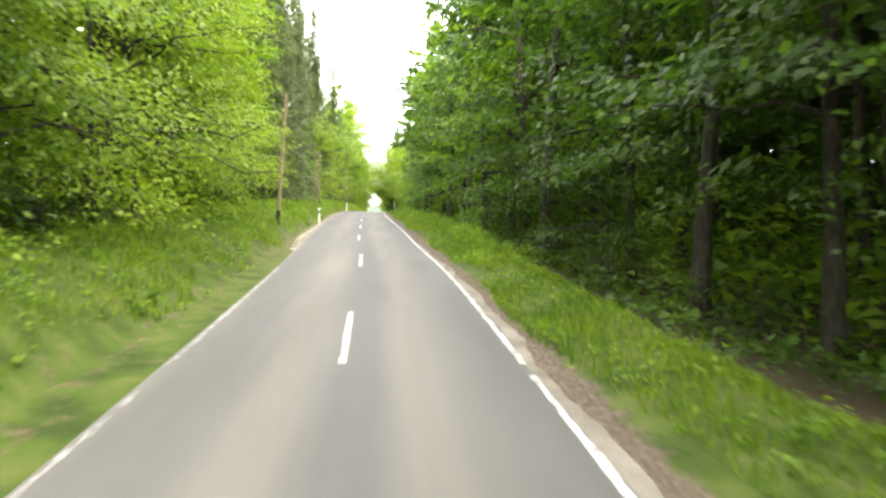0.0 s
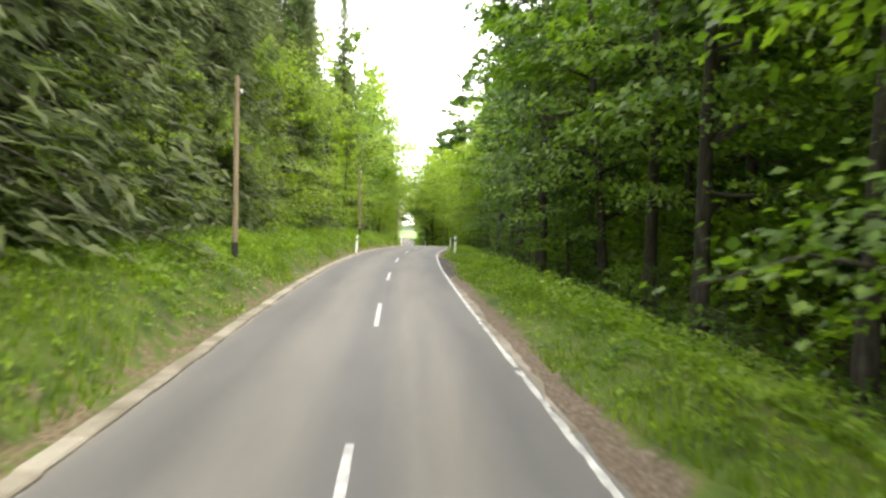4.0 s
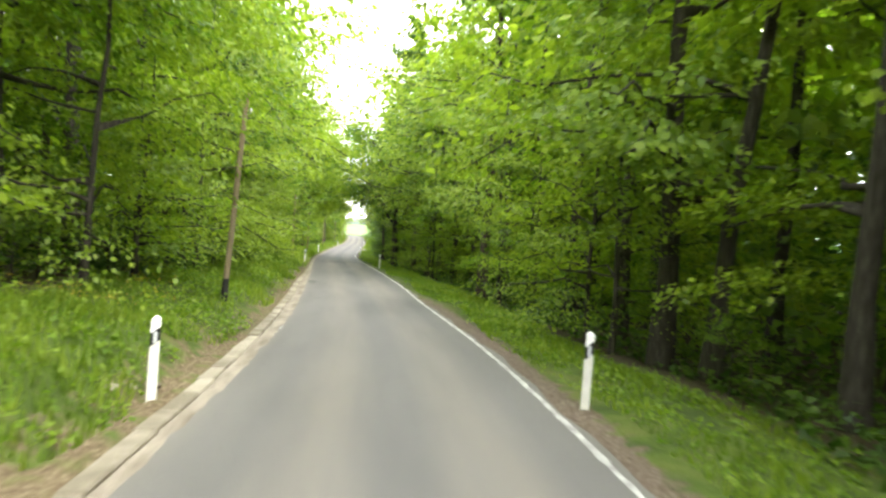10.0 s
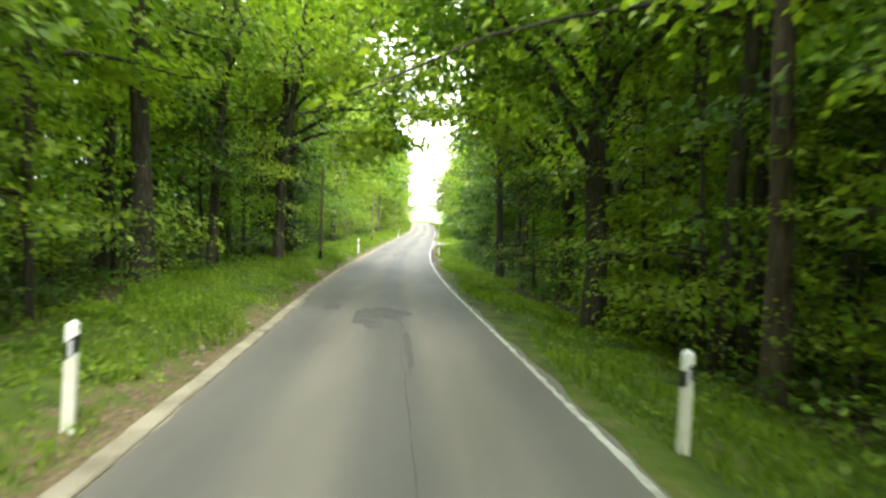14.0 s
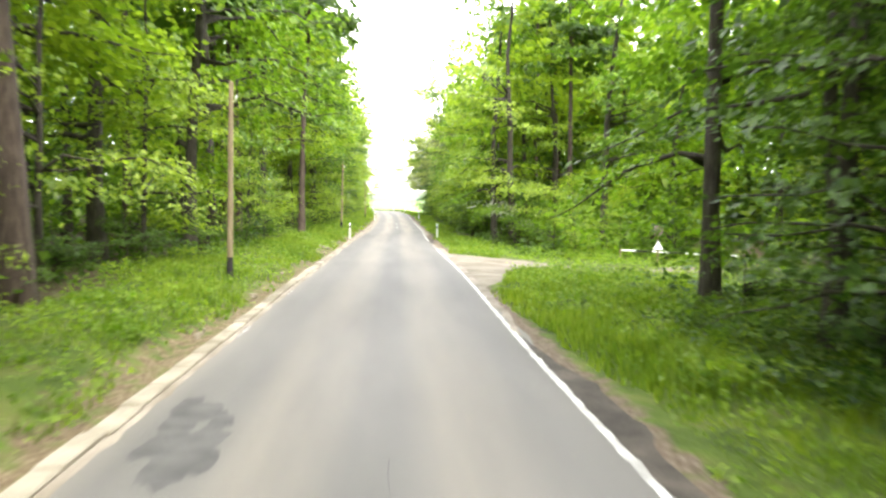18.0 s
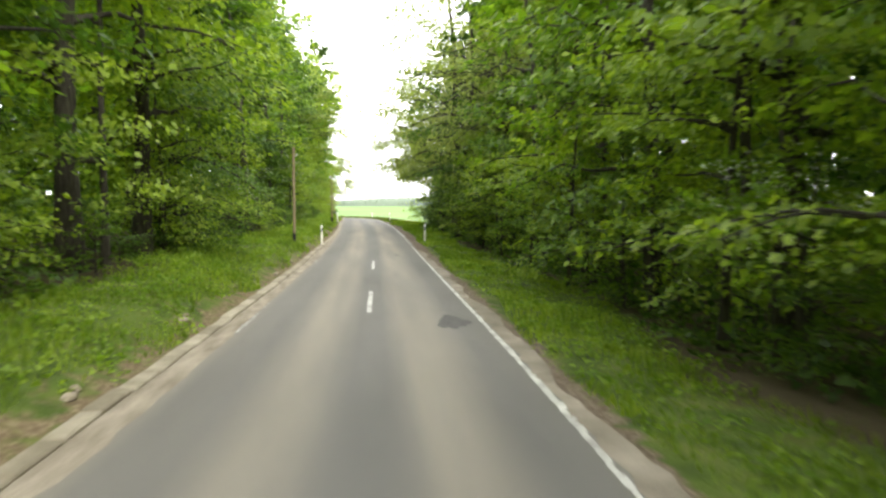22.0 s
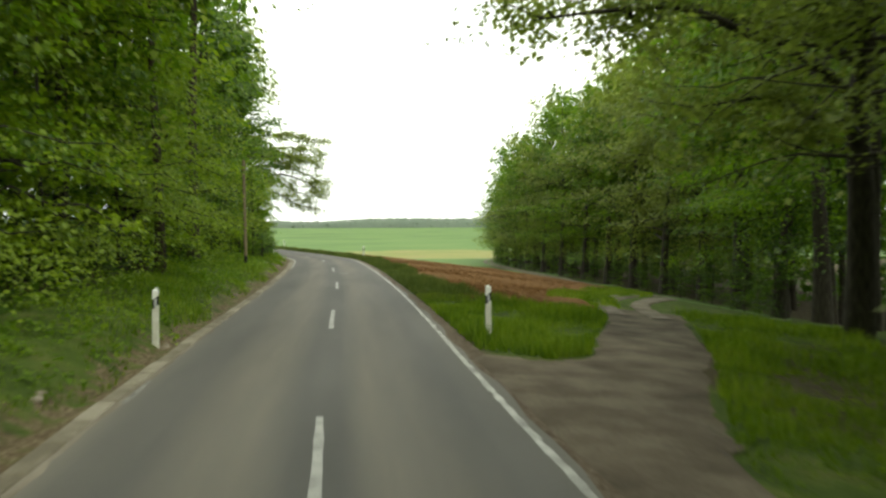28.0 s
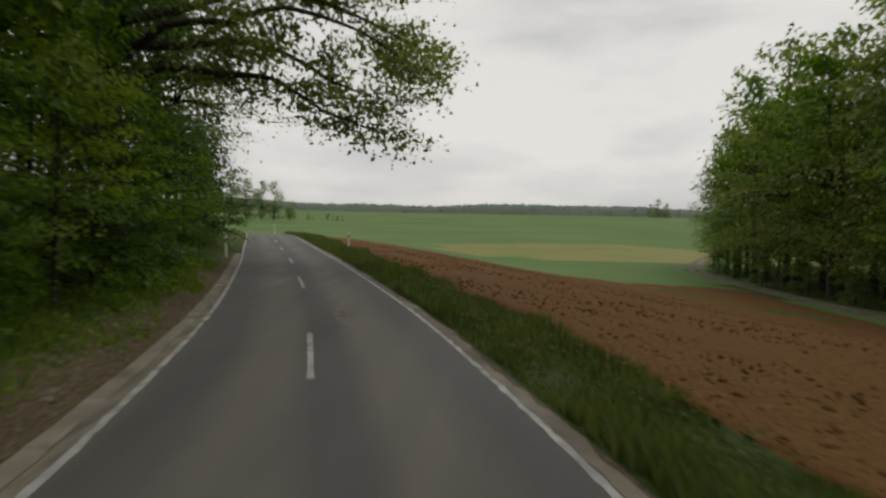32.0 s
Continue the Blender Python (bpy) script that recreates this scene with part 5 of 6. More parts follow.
    y = rng.uniform(405, 560, n)
    x = rng.uniform(37, 58, n)
    c = np.column_stack([x, y, ground_z(y, x - road_x(y)) + rng.uniform(0, 1, n) * 21])
    v, f = leaves(rng, c, 1.2, 0.85, 0.6)
    tagged(new("deep_woods", mesh_np("deep_woods", v, f, [M["leaf_shaded"]])), "foliage of the wood beside the field, shade in its dark colour", "foliage", kind="stuff")


forest()
far_woods()


# ---- grass and herbs on the verges ----
def verge(name, label, rng, n, y0, y1, lat_of, height, width, mat, lean_out=0.35):
    y = rng.uniform(y0, y1, n)
    lat = lat_of(y, rng.uniform(0, 1, n))
    keep = ~bare(y, lat)
    y, lat, n = y[keep], lat[keep], int(keep.sum())
    base = np.column_stack([road_x(y) + lat, y, ground_z(y, lat) - 0.02])
    a = rng.uniform(0, 6.283, n)
    h = height * rng.uniform(0.5, 1.3, n) * (0.75 + 0.35 * np.sin(y * 0.4 + lat) + 0.25 * np.sin(y * 1.3 - lat * 2))
    side = np.column_stack([np.cos(a), np.sin(a), np.zeros(n)]) * (width * rng.uniform(0.6, 1.4, n))[:, None]
    tilt = np.column_stack([np.cos(a + 1.6), np.sin(a + 1.6), np.zeros(n)]) * (h * lean_out * rng.uniform(0.3, 1.6, n))[:, None]
    tip = base + tilt + np.column_stack([np.zeros(n), np.zeros(n), h])
    v = np.stack([base - side, base + side, tip], 1).reshape(-1, 3)
    tagged(new(name, mesh_np(name, v, np.arange(3 * n).reshape(n, 3), [mat])), label, "grass", kind="stuff")


def herbs(name, label, rng, n, y0, y1, lat_of, height, size, mat):
    y = rng.uniform(y0, y1, n)
    u = rng.uniform(0, 1, n)
    spots = rng.integers(0, n, (n // 26))
    own = spots[rng.integers(0, len(spots), n)]
    tuft = rng.random(n) < 0.6
    y = np.where(tuft, y[own] + rng.normal(0, 0.22, n), y)
    lat = np.where(tuft, lat_of(y[own], u[own]) + rng.normal(0, 0.2, n), lat_of(y, u))
    lat = np.sign(lat) * np.maximum(np.abs(lat), 3.15)
    keep = ~bare(y, lat)
    y, lat, n = y[keep], lat[keep], int(keep.sum())
    h = height * rng.uniform(0.1, 1.0, n) * (0.7 + 0.5 * np.sin(y * 0.5 + lat))
    c = np.column_stack([road_x(y) + lat, y, ground_z(y, lat) + np.abs(h)])
    v, f = leaves(rng, np.repeat(c, 2, 0) + rng.normal(0, size * 0.5, (2 * n, 3)), size, size * 0.7, 0.55)
    tagged(new(name, mesh_np(name, v, f, [mat])), label, "plants", kind="stuff")


def verges():
    rng = np.random.default_rng(5)
    left = lambda y, u: -(3.5 + 0.3 * np.sin(y * 0.8) + 0.1 * step(y, 424, 438) + u * (3.6 + 0.8 * np.sin(y * 0.21)))
    right = lambda y, u: 3.2 + 0.3 * np.sin(y * 0.37) + u * (3.1 + 0.6 * np.sin(y * 0.19 + 1))
    verge("verge_grass", "long fresh grass on the bank beside the kerb", rng, 190000, -8, 480, left, 0.24, 0.018, M["grass"])
    verge("verge_grass", "fresh grass on the verge falling to the ditch", rng, 160000, -8, 392, right, 0.21, 0.018, M["grass"])
    verge("verge_grass", "long dark grass between road and ploughed field", rng, 86000, 411, 545, lambda y, u: 2.95 + u * np.interp(y, [411, 415, 424, 440, 452, 465, 545], [2.8, 2.4, 1.9, 1.9, 1.8, 2.5, 2.8]), 0.34, 0.025, M["grass_dark"])
    herbs("verge_herbs", "leafy weeds in the grass beside the ploughed field", np.random.default_rng(57), 4000, 412, 520, lambda y, u: 3.2 + u * 1.8, 0.34, 0.09, M["grass_dark"])
    verge("verge_grass", "tuft-grown grass wedge between road and field track", rng, 22000, 400.2, 413, lambda y, u: 3.0 + u * 6.5 * np.where(y > 411.5, 0.45, 1.0), 0.28, 0.022, M["grass"])
    verge("verge_grass", "rough grass between the field track and the wood", rng, 16000, 386, 412, lambda y, u: np.interp(y, VERGE_Y, VERGE_LAT) + 0.1 + u * 5.0, 0.26, 0.022, M["grass"])
    verge("verge_grass", "thick grass island beside the forest track", rng, 16000, 258, 279, lambda y, u: 3.2 + u * 8.0, 0.34, 0.026, M["grass"])
    verge("verge_grass", "rough grass between ploughed field and wheel track", rng, 22000, 412, 470, lambda y, u: np.interp(y, [411, 418, 425, 432, 445, 460, 470], [5.0, 7.2, 11.5, 15.2, 21.0, 25.0, 25.6]) - road_x(y) + u * 3.0 - 0.3, 0.26, 0.03, M["grass"])
    herbs("verge_herbs", "low leafy herbs in the grass of the bank", rng, 56000, -8, 480, left, 0.26, 0.12, M["herb"])
    herbs("verge_herbs", "leafy herbs in the grass of the verge", rng, 26000, -8, 392, right, 0.22, 0.11, M["herb"])
    herbs("verge_herbs", "broad-leaved green herbs on the high bank", np.random.default_rng(55), 7000, 66, 128, lambda y, u: -(4.2 + u * 3.0), 0.34, 0.18, M["herb"])
    # dark leaf colour here stands for the shaded hollow
    herbs("verge_herbs", "low herbs at the foot of the trees, coloured dark as shade", np.random.default_rng(58), 9000, 226, 264, lambda y, u: 5.6 + u * 5.0, 0.55, 0.16, M["leaf_shaded"])
    herbs("yellow_flowers", "small yellow flowers in the grass of the bank", np.random.default_rng(56), 260, 144.5, 150.5, lambda y, u: -(5.0 + u * 1.8), 0.4, 0.045, M["yellow"])
    herbs("verge_herbs", "lush green herbs round the forest track", rng, 16000, 258, 300, lambda y, u: 4.0 + u * 16 + 100 * (np.abs(y - 280.2) < 1.6) * (u > 0.1), 0.5, 0.14, M["herb"])
    herbs("verge_herbs", "dense white-flecked nettles and herbs on the verge hump", rng, 14000, 26, 90, lambda y, u: 4.0 + u * 4.0, 0.6, 0.13, M["herb"])


verges()


# ---- roadside things ----
def delineator():
    """White marker post with a slanted black band."""
    root = tagged(new("delineator_post"), "white plastic delineator post with black band in the verge", "marker post", "delineator posts")
    bm = bmesh.new()
    prof = [(-0.06, -0.035), (0.06, -0.035), (0.045, 0.05), (0.0, 0.075), (-0.045, 0.05)]
    for z0, z1 in ((-0.2, 0.68),):
        lo = [bm.verts.new((x, y, z0)) for x, y in prof]
        hi = [bm.verts.new((x * 0.98, y * 0.98, z1 + (0.05 if x > 0.03 else (-0.03 if x < -0.03 else 0.01)))) for x, y in prof]
        for i in range(5):
            j = (i + 1) % 5
            bm.faces.new((lo[i], lo[j], hi[j], hi[i]))
        bm.faces.new(hi)
        bm.faces.new(lo[::-1])
    part("body", bm, M["post_dirty"], root)
    bm = bmesh.new()
    lo = [bm.verts.new((x * 0.96, y * 0.96, 0.66 + (0.05 if x > 0.03 else (-0.03 if x < -0.03 else 0.01)))) for x, y in prof]
    hi = [bm.verts.new((x * 0.96, y * 0.96, 0.85 + (0.05 if x > 0.03 else (-0.03 if x < -0.03 else 0.01)))) for x, y in prof]
    for i in range(5):
        j = (i + 1) % 5
        bm.faces.new((lo[i], lo[j], hi[j], hi[i]))
    part("black_band", bm, M["black"], root, "black slanted band with peeling edges")
    bm = bmesh.new()
    lo = [bm.verts.new((x * 0.98, y * 0.98, 0.84 + (0.05 if x > 0.03 else (-0.03 if x < -0.03 else 0.01)))) for x, y in prof]
    hi = [bm.verts.new((x * 0.94, y * 0.94, 0.975)) for x, y in prof]
    cap = bm.verts.new((0, 0.01, 1.02))
    for i in range(5):
        j = (i + 1) % 5
        bm.faces.new((lo[i], lo[j], hi[j], hi[i]))
        bm.faces.new((hi[i], hi[j], cap))
    bm.faces.new(lo[::-1])
    part("head", bm, M["post_white"], root)
    bm = bmesh.new()
    box(bm, (0.045, 0.012, 0.14), (0.0, -0.038, 0.765), 0.004)
    part("reflector", bm, M["reflector"], root, "narrow grey reflector")
    return root


POST_AT = [(-4.09, 50.4), (-4.38, 100.55), (-1.77, 141.2), (-4.15, 195.1), (-6.25, 246.9), (-5.25, 301.0), (-4.35, 349.8), (-5.74, 402.1), (-8.75, 450.6), (-17.1, 486.1), (-29.0, 520.0),
           (2.34, 100.05), (4.45, 141.4), (2.52, 195.5), (0.52, 246.9), (1.18, 301.7), (2.02, 352.6), (1.25, 402.8), (-0.93, 451.0), (-12.6, 499.7), (-29.2, 540.0)]


def posts():
    rng = np.random.default_rng(2)
    first = delineator()
    for i, (x, y) in enumerate(POST_AT):
        p = at(y, x - float(road_x(y)))
        m = pose(p[0], p[1], max(p[2], float(road_z(y)) - 0.05) - 0.02, rng.normal(0, 1.2), rng.normal(0, 1.5), rng.normal(0, 6)) @ Matrix.Diagonal((1.05, 1.05, 1.09, 1.0))
        if i:
            copy_thing(first, m)
        else:
            first.matrix_basis = m


def utility_pole():
    root = tagged(new("utility_pole"), "weathered wooden telephone pole with tarred foot on the bank", "pole", "telephone poles")
    v, f = tube_arrays(np.array([(0, 0, 0.3), (0.01, 0, 2), (0.0, 0.01, 4), (0.015, 0, 6.0)]), [0.1, 0.095, 0.09, 0.082], 12)
    v = np.vstack([v, [(0.015, 0, 6.06)]])
    n = len(v) - 1
    f = np.vstack([f, [(n - 12 + i, n - 12 + (i + 1) % 12, n, n) for i in range(12)]])
    me = bpy.data.meshes.new("shaft")
    me.from_pydata(v.tolist(), [], [list(dict.fromkeys(q)) for q in f.tolist()])
    me.materials.append(M["wood"])
    part_mesh("shaft", me, root)
    v, f = tube_arrays(np.array([(0, 0, -0.4), (0, 0, 0.1), (0, 0, 0.42)]), [0.112, 0.11, 0.105], 12)
    part_mesh("foot", mesh_np("foot", v, f, [M["tar"]], smooth=True), root, "black tarred foot")
    v, f = tube_arrays(np.array([(0.06, 0, 5.4), (0.17, 0, 5.42), (0.19, 0, 5.46), (0.19, 0, 5.56), (0.19, 0, 5.6)]), [0.012, 0.012, 0.03, 0.045, 0.02], 8)
    part_mesh("insulator", mesh_np("insulator", v, f, [M["porcelain"]], smooth=True), root, "small white porcelain insulator")
    return root


def poles():
    rng = np.random.default_rng(3)
    first = utility_pole()
    for i, (y, lat) in enumerate(((34.2, -3.95), (73.5, -4.4), (112.8, -4.7), (150.8, -4.1), (189.5, -4.3), (228.5, -4.3), (269.6, -4.45), (310.6, -4.65), (345.6, -4.15), (383.8, -3.75), (424.0, -4.45))):
        p = at(y, lat)
        tall = (0.98, 0.9, 0.97, 0.92, 0.92, 0.9, 0.9, 0.94, 0.84, 0.82, 0.88)[i]
        m = pose(p[0], p[1], p[2] + 0.2, rng.normal(0, 0.8), 4.0 if i == 0 else rng.normal(0, 1.0), rng.uniform(-20, 20)) @ Matrix.Diagonal((0.92, 0.92, tall, 1.0))
        if i:
            copy_thing(first, m)
        else:
            first.matrix_basis = m


posts()
poles()


# ---- ploughed field, tracks and patches ----
def ploughed_field():
    rng = np.random.default_rng(15)
    rows, cols = 420, 120
    u, v = np.meshgrid(np.linspace(0, 1, cols), np.linspace(0, 1, rows) ** 1.25, indexing="xy")
    y = 411.3 + v * (549 - 27 * u - 411.3)
    left = road_x(y) + np.interp(y, [411, 415, 424, 440, 452, 465, 549], [5.7, 5.3, 4.7, 4.7, 4.6, 5.4, 5.6])
    right = np.interp(y, [406, 412.5, 418, 425, 432, 445, 460, 480, 500, 525, 549], [6.6, 7.0, 8.2, 11.5, 15.2, 21.0, 25.0, 26.0, 25.4, 24.6, 23.6])
    x = left + (right - left) * u
    clod = rng.normal(0, 1, (rows, cols))
    clod = clod + 0.7 * np.roll(clod, 1, 0) + 0.7 * np.roll(clod, 1, 1)
    z = ground_z(y, x - road_x(y)) + 0.07 + 0.008 * clod + 0.05 * np.sin(y * 0.5 + x * 0.8) * np.sin(x * 0.63) + 0.012 * np.sin(u * cols * 0.9)
    edge = np.minimum(np.minimum(u, 1 - u), np.minimum(v, 1 - v)) < 0.004
    z = np.where(edge, z - 0.2, z)
    me = mesh_np("ploughed_field", np.stack([x, y, z], -1).reshape(-1, 3), grid_faces(rows, cols), [M["soil"]], smooth=True)
    tagged(new("ploughed_field", me), "ploughed reddish-brown field with coarse clods", "field", kind="structure")


def clods():
    """Lumps of turned earth lying on the furrows near the road."""
    rng = np.random.default_rng(19)
    n = 26000
    y = 412 + rng.uniform(0, 1, n) ** 1.3 * 100
    lat = 4.9 + rng.uniform(0, 1, n) ** 1.4 * np.interp(y, [410, 430, 450, 480], [2.0, 10, 20, 30])
    x = road_x(y) + lat
    inside = x < np.interp(y, [406, 411, 418, 425, 432, 445, 460, 480, 500, 525], [6.6, 6.9, 8.2, 11.5, 15.2, 21.0, 25.0, 26.0, 25.4, 24.6]) - 0.3
    y, lat, x = y[inside], lat[inside], x[inside]
    n = len(y)
    r = 0.014 + 0.05 * rng.random(n) ** 3
    corner = np.array([(1, 0, 0), (0, 1, 0), (-1, 0, 0), (0, -1, 0), (0, 0, 1), (0, 0, -1)], float)
    v = corner[None] * rng.uniform(0.6, 1.4, (n, 6, 1)) + rng.normal(0, 0.18, (n, 6, 3))
    v = v * (r[:, None] * rng.uniform(0.7, 1.3, (n, 3)))[:, None] + np.column_stack([x, y, ground_z(y, lat) + 0.078])[:, None]
    f = np.array([(0, 1, 4), (1, 2, 4), (2, 3, 4), (3, 0, 4), (1, 0, 5), (2, 1, 5), (3, 2, 5), (0, 3, 5)])
    faces = (np.arange(n)[:, None, None] * 6 + f[None]).reshape(-1, 3)
    tagged(new("soil_clods", mesh_np("soil_clods", v.reshape(-1, 3), faces, [M["soil"]])), "coarse lumps of turned brown earth", "soil", kind="stuff")


clods()


def ribbon(name, pts, half, lift, mat, label, category, seed=1):
    """A ragged strip on the ground through the points (x, y)."""
    rng = np.random.default_rng(seed)
    pts = np.array(pts, float)
    k = np.linspace(0, len(pts) - 1, len(pts) * 8)
    c = np.column_stack([cubic(k, np.arange(len(pts), dtype=float), pts[:, i]) for i in (0, 1)])
    t = np.gradient(c, axis=0)
    t /= np.linalg.norm(t, axis=1)[:, None]
    nrm = np.column_stack([t[:, 1], -t[:, 0]])
    hw = np.broadcast_to(np.asarray(half, float), (len(pts),))
    hw = np.interp(k, np.arange(len(pts)), hw)
    across = np.array([-1, -0.8, -0.4, 0, 0.4, 0.8, 1.0])
    p = c[:, None] + nrm[:, None] * (across[None, :, None] * (hw[:, None, None] + rng.normal(0, 0.05, (len(c), 7, 1))))
    z = ground_z(p[..., 1], p[..., 0] - road_x(p[..., 1])) + lift
    z = np.where(np.abs(p[..., 0] - road_x(p[..., 1])) < 2.75, road_z(p[..., 1]) - 0.015, z)
    z[:, 0] -= 0.12
    z[:, -1] -= 0.12
    me = mesh_np(name, np.concatenate([p, z[..., None]], -1).reshape(-1, 3), grid_faces(len(c), 7), [mat], smooth=True)
    tagged(new(name, me), label, category, kind="structure")


def patch(y, lat, length, width, mat, label, seed):
    """A thin repair or stain on the asphalt, worn into several ragged blots."""
    rng = np.random.default_rng(seed)
    vs, fs = [], []
    for k in range(7):
        cy, cl = y + rng.uniform(-0.42, 0.42) * length, lat + rng.uniform(-0.4, 0.4) * width
        size = rng.uniform(0.18, 0.5)
        n = 22
        a = np.linspace(0, 2 * np.pi, n, endpoint=False)
        r = 1 + 0.25 * np.sin(3 * a + rng.uniform(0, 6)) + rng.normal(0, 0.14, n)
        py, pl = cy + np.sin(a) * r * length * size / 1.4, cl + np.cos(a) * r * width * size / 1.2
        lift = 0.0145 + 0.0006 * k
        base = len(vs)
        vs.append((float(road_x(cy)) + cl, cy, float(road_z(cy)) - 0.012 * abs(cl) + lift + 0.001))
        vs.extend(np.column_stack([road_x(py) + pl, py, road_z(py) - 0.012 * np.abs(pl) + lift]).tolist())
        fs.extend([(base, base + 1 + i, base + 1 + (i + 1) % n) for i in range(n)])
    tagged(new("asphalt_patch", mesh_np("asphalt_patch", np.array(vs), np.array(fs), [mat])), label, "road patch", kind="structure")


def seam(y0, y1, lat, width, seed):
    rng = np.random.default_rng(seed)
    ys = np.arange(y0, y1, 0.4)
    w = lat + np.cumsum(rng.normal(0, 0.012, len(ys)))
    hw = width / 2 * rng.uniform(0.2, 1.2, len(ys))
    a, b = w - hw, w + hw
    p = np.stack([np.column_stack([road_x(ys) + q, ys, road_z(ys) - 0.012 * np.abs(q) + 0.0165]) for q in (a, b)], 1)
    tagged(new("tar_seam", mesh_np("tar_seam", p.reshape(-1, 3), grid_faces(len(ys), 2), [M["patch"]])), "dark cracked seam in the asphalt", "road seam", kind="structure")


def mouth(name, far, near, mat, label, seed):
    """Bare mouth of a track between a far and a near curve (distances, ys)."""
    rng = np.random.default_rng(seed)
    u, w, k = np.linspace(0, 1, 60), np.linspace(0, 1, 14), np.linspace(0, 1, 7)
    a, b = (np.column_stack([np.interp(u, k, q[0]), np.interp(u, k, q[1])]) for q in (far, near))
    p = a[:, None] + (b - a)[:, None] * w[None, :, None]
    p[:, [0, -1]] += rng.normal(0, 0.08, (60, 2, 2))
    lat, y = p[..., 0], p[..., 1]
    edge = np.minimum(w, 1 - w)[None] < 0.01
    z = np.where(lat < 2.7, road_z(y) - 0.045, ground_z(y, lat) + np.interp(lat, [2.7, 3.0, 4.0], [0.0, 0.02, 0.035])) + np.where(edge, -0.05, 0.0)
    me = mesh_np(name, np.stack([road_x(y) + lat, y, z], -1).reshape(-1, 3), grid_faces(60, 14), [mat], smooth=True)
    tagged(new(name, me), label, "track", kind="structure")


ploughed_field()
mouth("field_mouth", (WEDGE_LAT, WEDGE_Y), (VERGE_LAT, VERGE_Y), M["mud"], "muddy gravel mouth of the field track beside the road", 12)
mouth("forest_mouth", (HEDGE_LAT, HEDGE_Y), (ISLE_LAT, ISLE_Y), M["sand"], "pale gravel mouth of the forest track beside the road", 13)
CENTRE = [(7.6, 409.5), (9.2, 415), (12.6, 421.5), (17.6, 431), (23.6, 443), (27.4, 458), (28.4, 478), (28.0, 500), (27.4, 525), (29.4, 550), (37, 572), (49, 598)]
for off in (-0.75, 0.75):
    ribbon("field_track", [(x + off * 0.85, y - off * 0.5) for x, y in CENTRE], 0.42, 0.07, M["rut"], "pale rutted wheel track along the wood", "track", 5)
ribbon("forest_track", [(8.6, 280.5), (11.0, 280.4), (15.0, 280.2), (24.0, 278.0)], [1.2, 1.3, 1.3, 1.3], 0.06, M["sand"], "pale gravel forest track joining the road", "track", 6)
for y, lat, ln, w, s in ((46.8, 0.55, 0.7, 0.24, 1), (48.8, 0.57, 1.7, 0.1, 2), (101.8, 1.35, 1.3, 0.3, 3), (168.9, -2.15, 1.7, 0.4, 4), (246.6, -0.5, 4.2, 0.2, 5), (248.2, -0.8, 2.4, 0.14, 15), (256.3, -1.95, 2.4, 0.8, 6), (322, 1.9, 1.6, 0.5, 11), (206.5, -0.4, 3.4, 1.2, 13), (208.5, -1.7, 2.0, 0.5, 16), (342, 1.25, 0.9, 0.2, 17), (203, 0.25, 6.0, 0.16, 18)):
    patch(y, lat, ln, w, M["patch"], "dark tar repair patch on the asphalt", s)
for y, lat, ln, w, s in ((464.5, 0.6, 2.4, 0.35, 24), (345.5, 1.15, 1.0, 0.3, 25)):
    patch(y, lat, ln, w, M["sandstrip"], "pale worn spot in the asphalt", s)
patch(427.3, 0.6, 1.0, 0.45, M["line_faded"], "pale grey scuffed spot on the asphalt", 21)
for y0, y1, lat, w, s in ((190, 214, 0.15, 0.028, 1), (236, 256, 0.2, 0.03, 2), (420, 440, -1.35, 0.022, 7)):
    seam(y0, y1, lat, w, s)


# ---- barrier, sign, slab, stones, blossom ----
def barrier():
    """Thin white and red pole across the forest track on two short posts."""
    root = tagged(new("barrier"), "low white and dark striped barrier pole across the forest track", "barrier")
    a, b = Vector(at(284.8, 11.8, 0.65)), Vector(at(281.0, 17.2, 0.6))
    for i in range(8):
        p, q = a.lerp(b, i / 8), a.lerp(b, (i + 1) / 8)
        v, f = tube_arrays(np.array([tuple(p), tuple(q)]), [0.035, 0.035], 8)
        part_mesh("segment", mesh_np("segment", v, f, [M["post_white"] if i % 2 == 0 else M["tar"]], smooth=True), root)
    for p in (a, b):
        v, f = tube_arrays(np.array([(p.x, p.y, p.z - 1.2), (p.x, p.y, p.z + 0.06)]), [0.06, 0.06], 8)
        part_mesh("post", mesh_np("post", v, f, [M["wood"]], smooth=True), root)


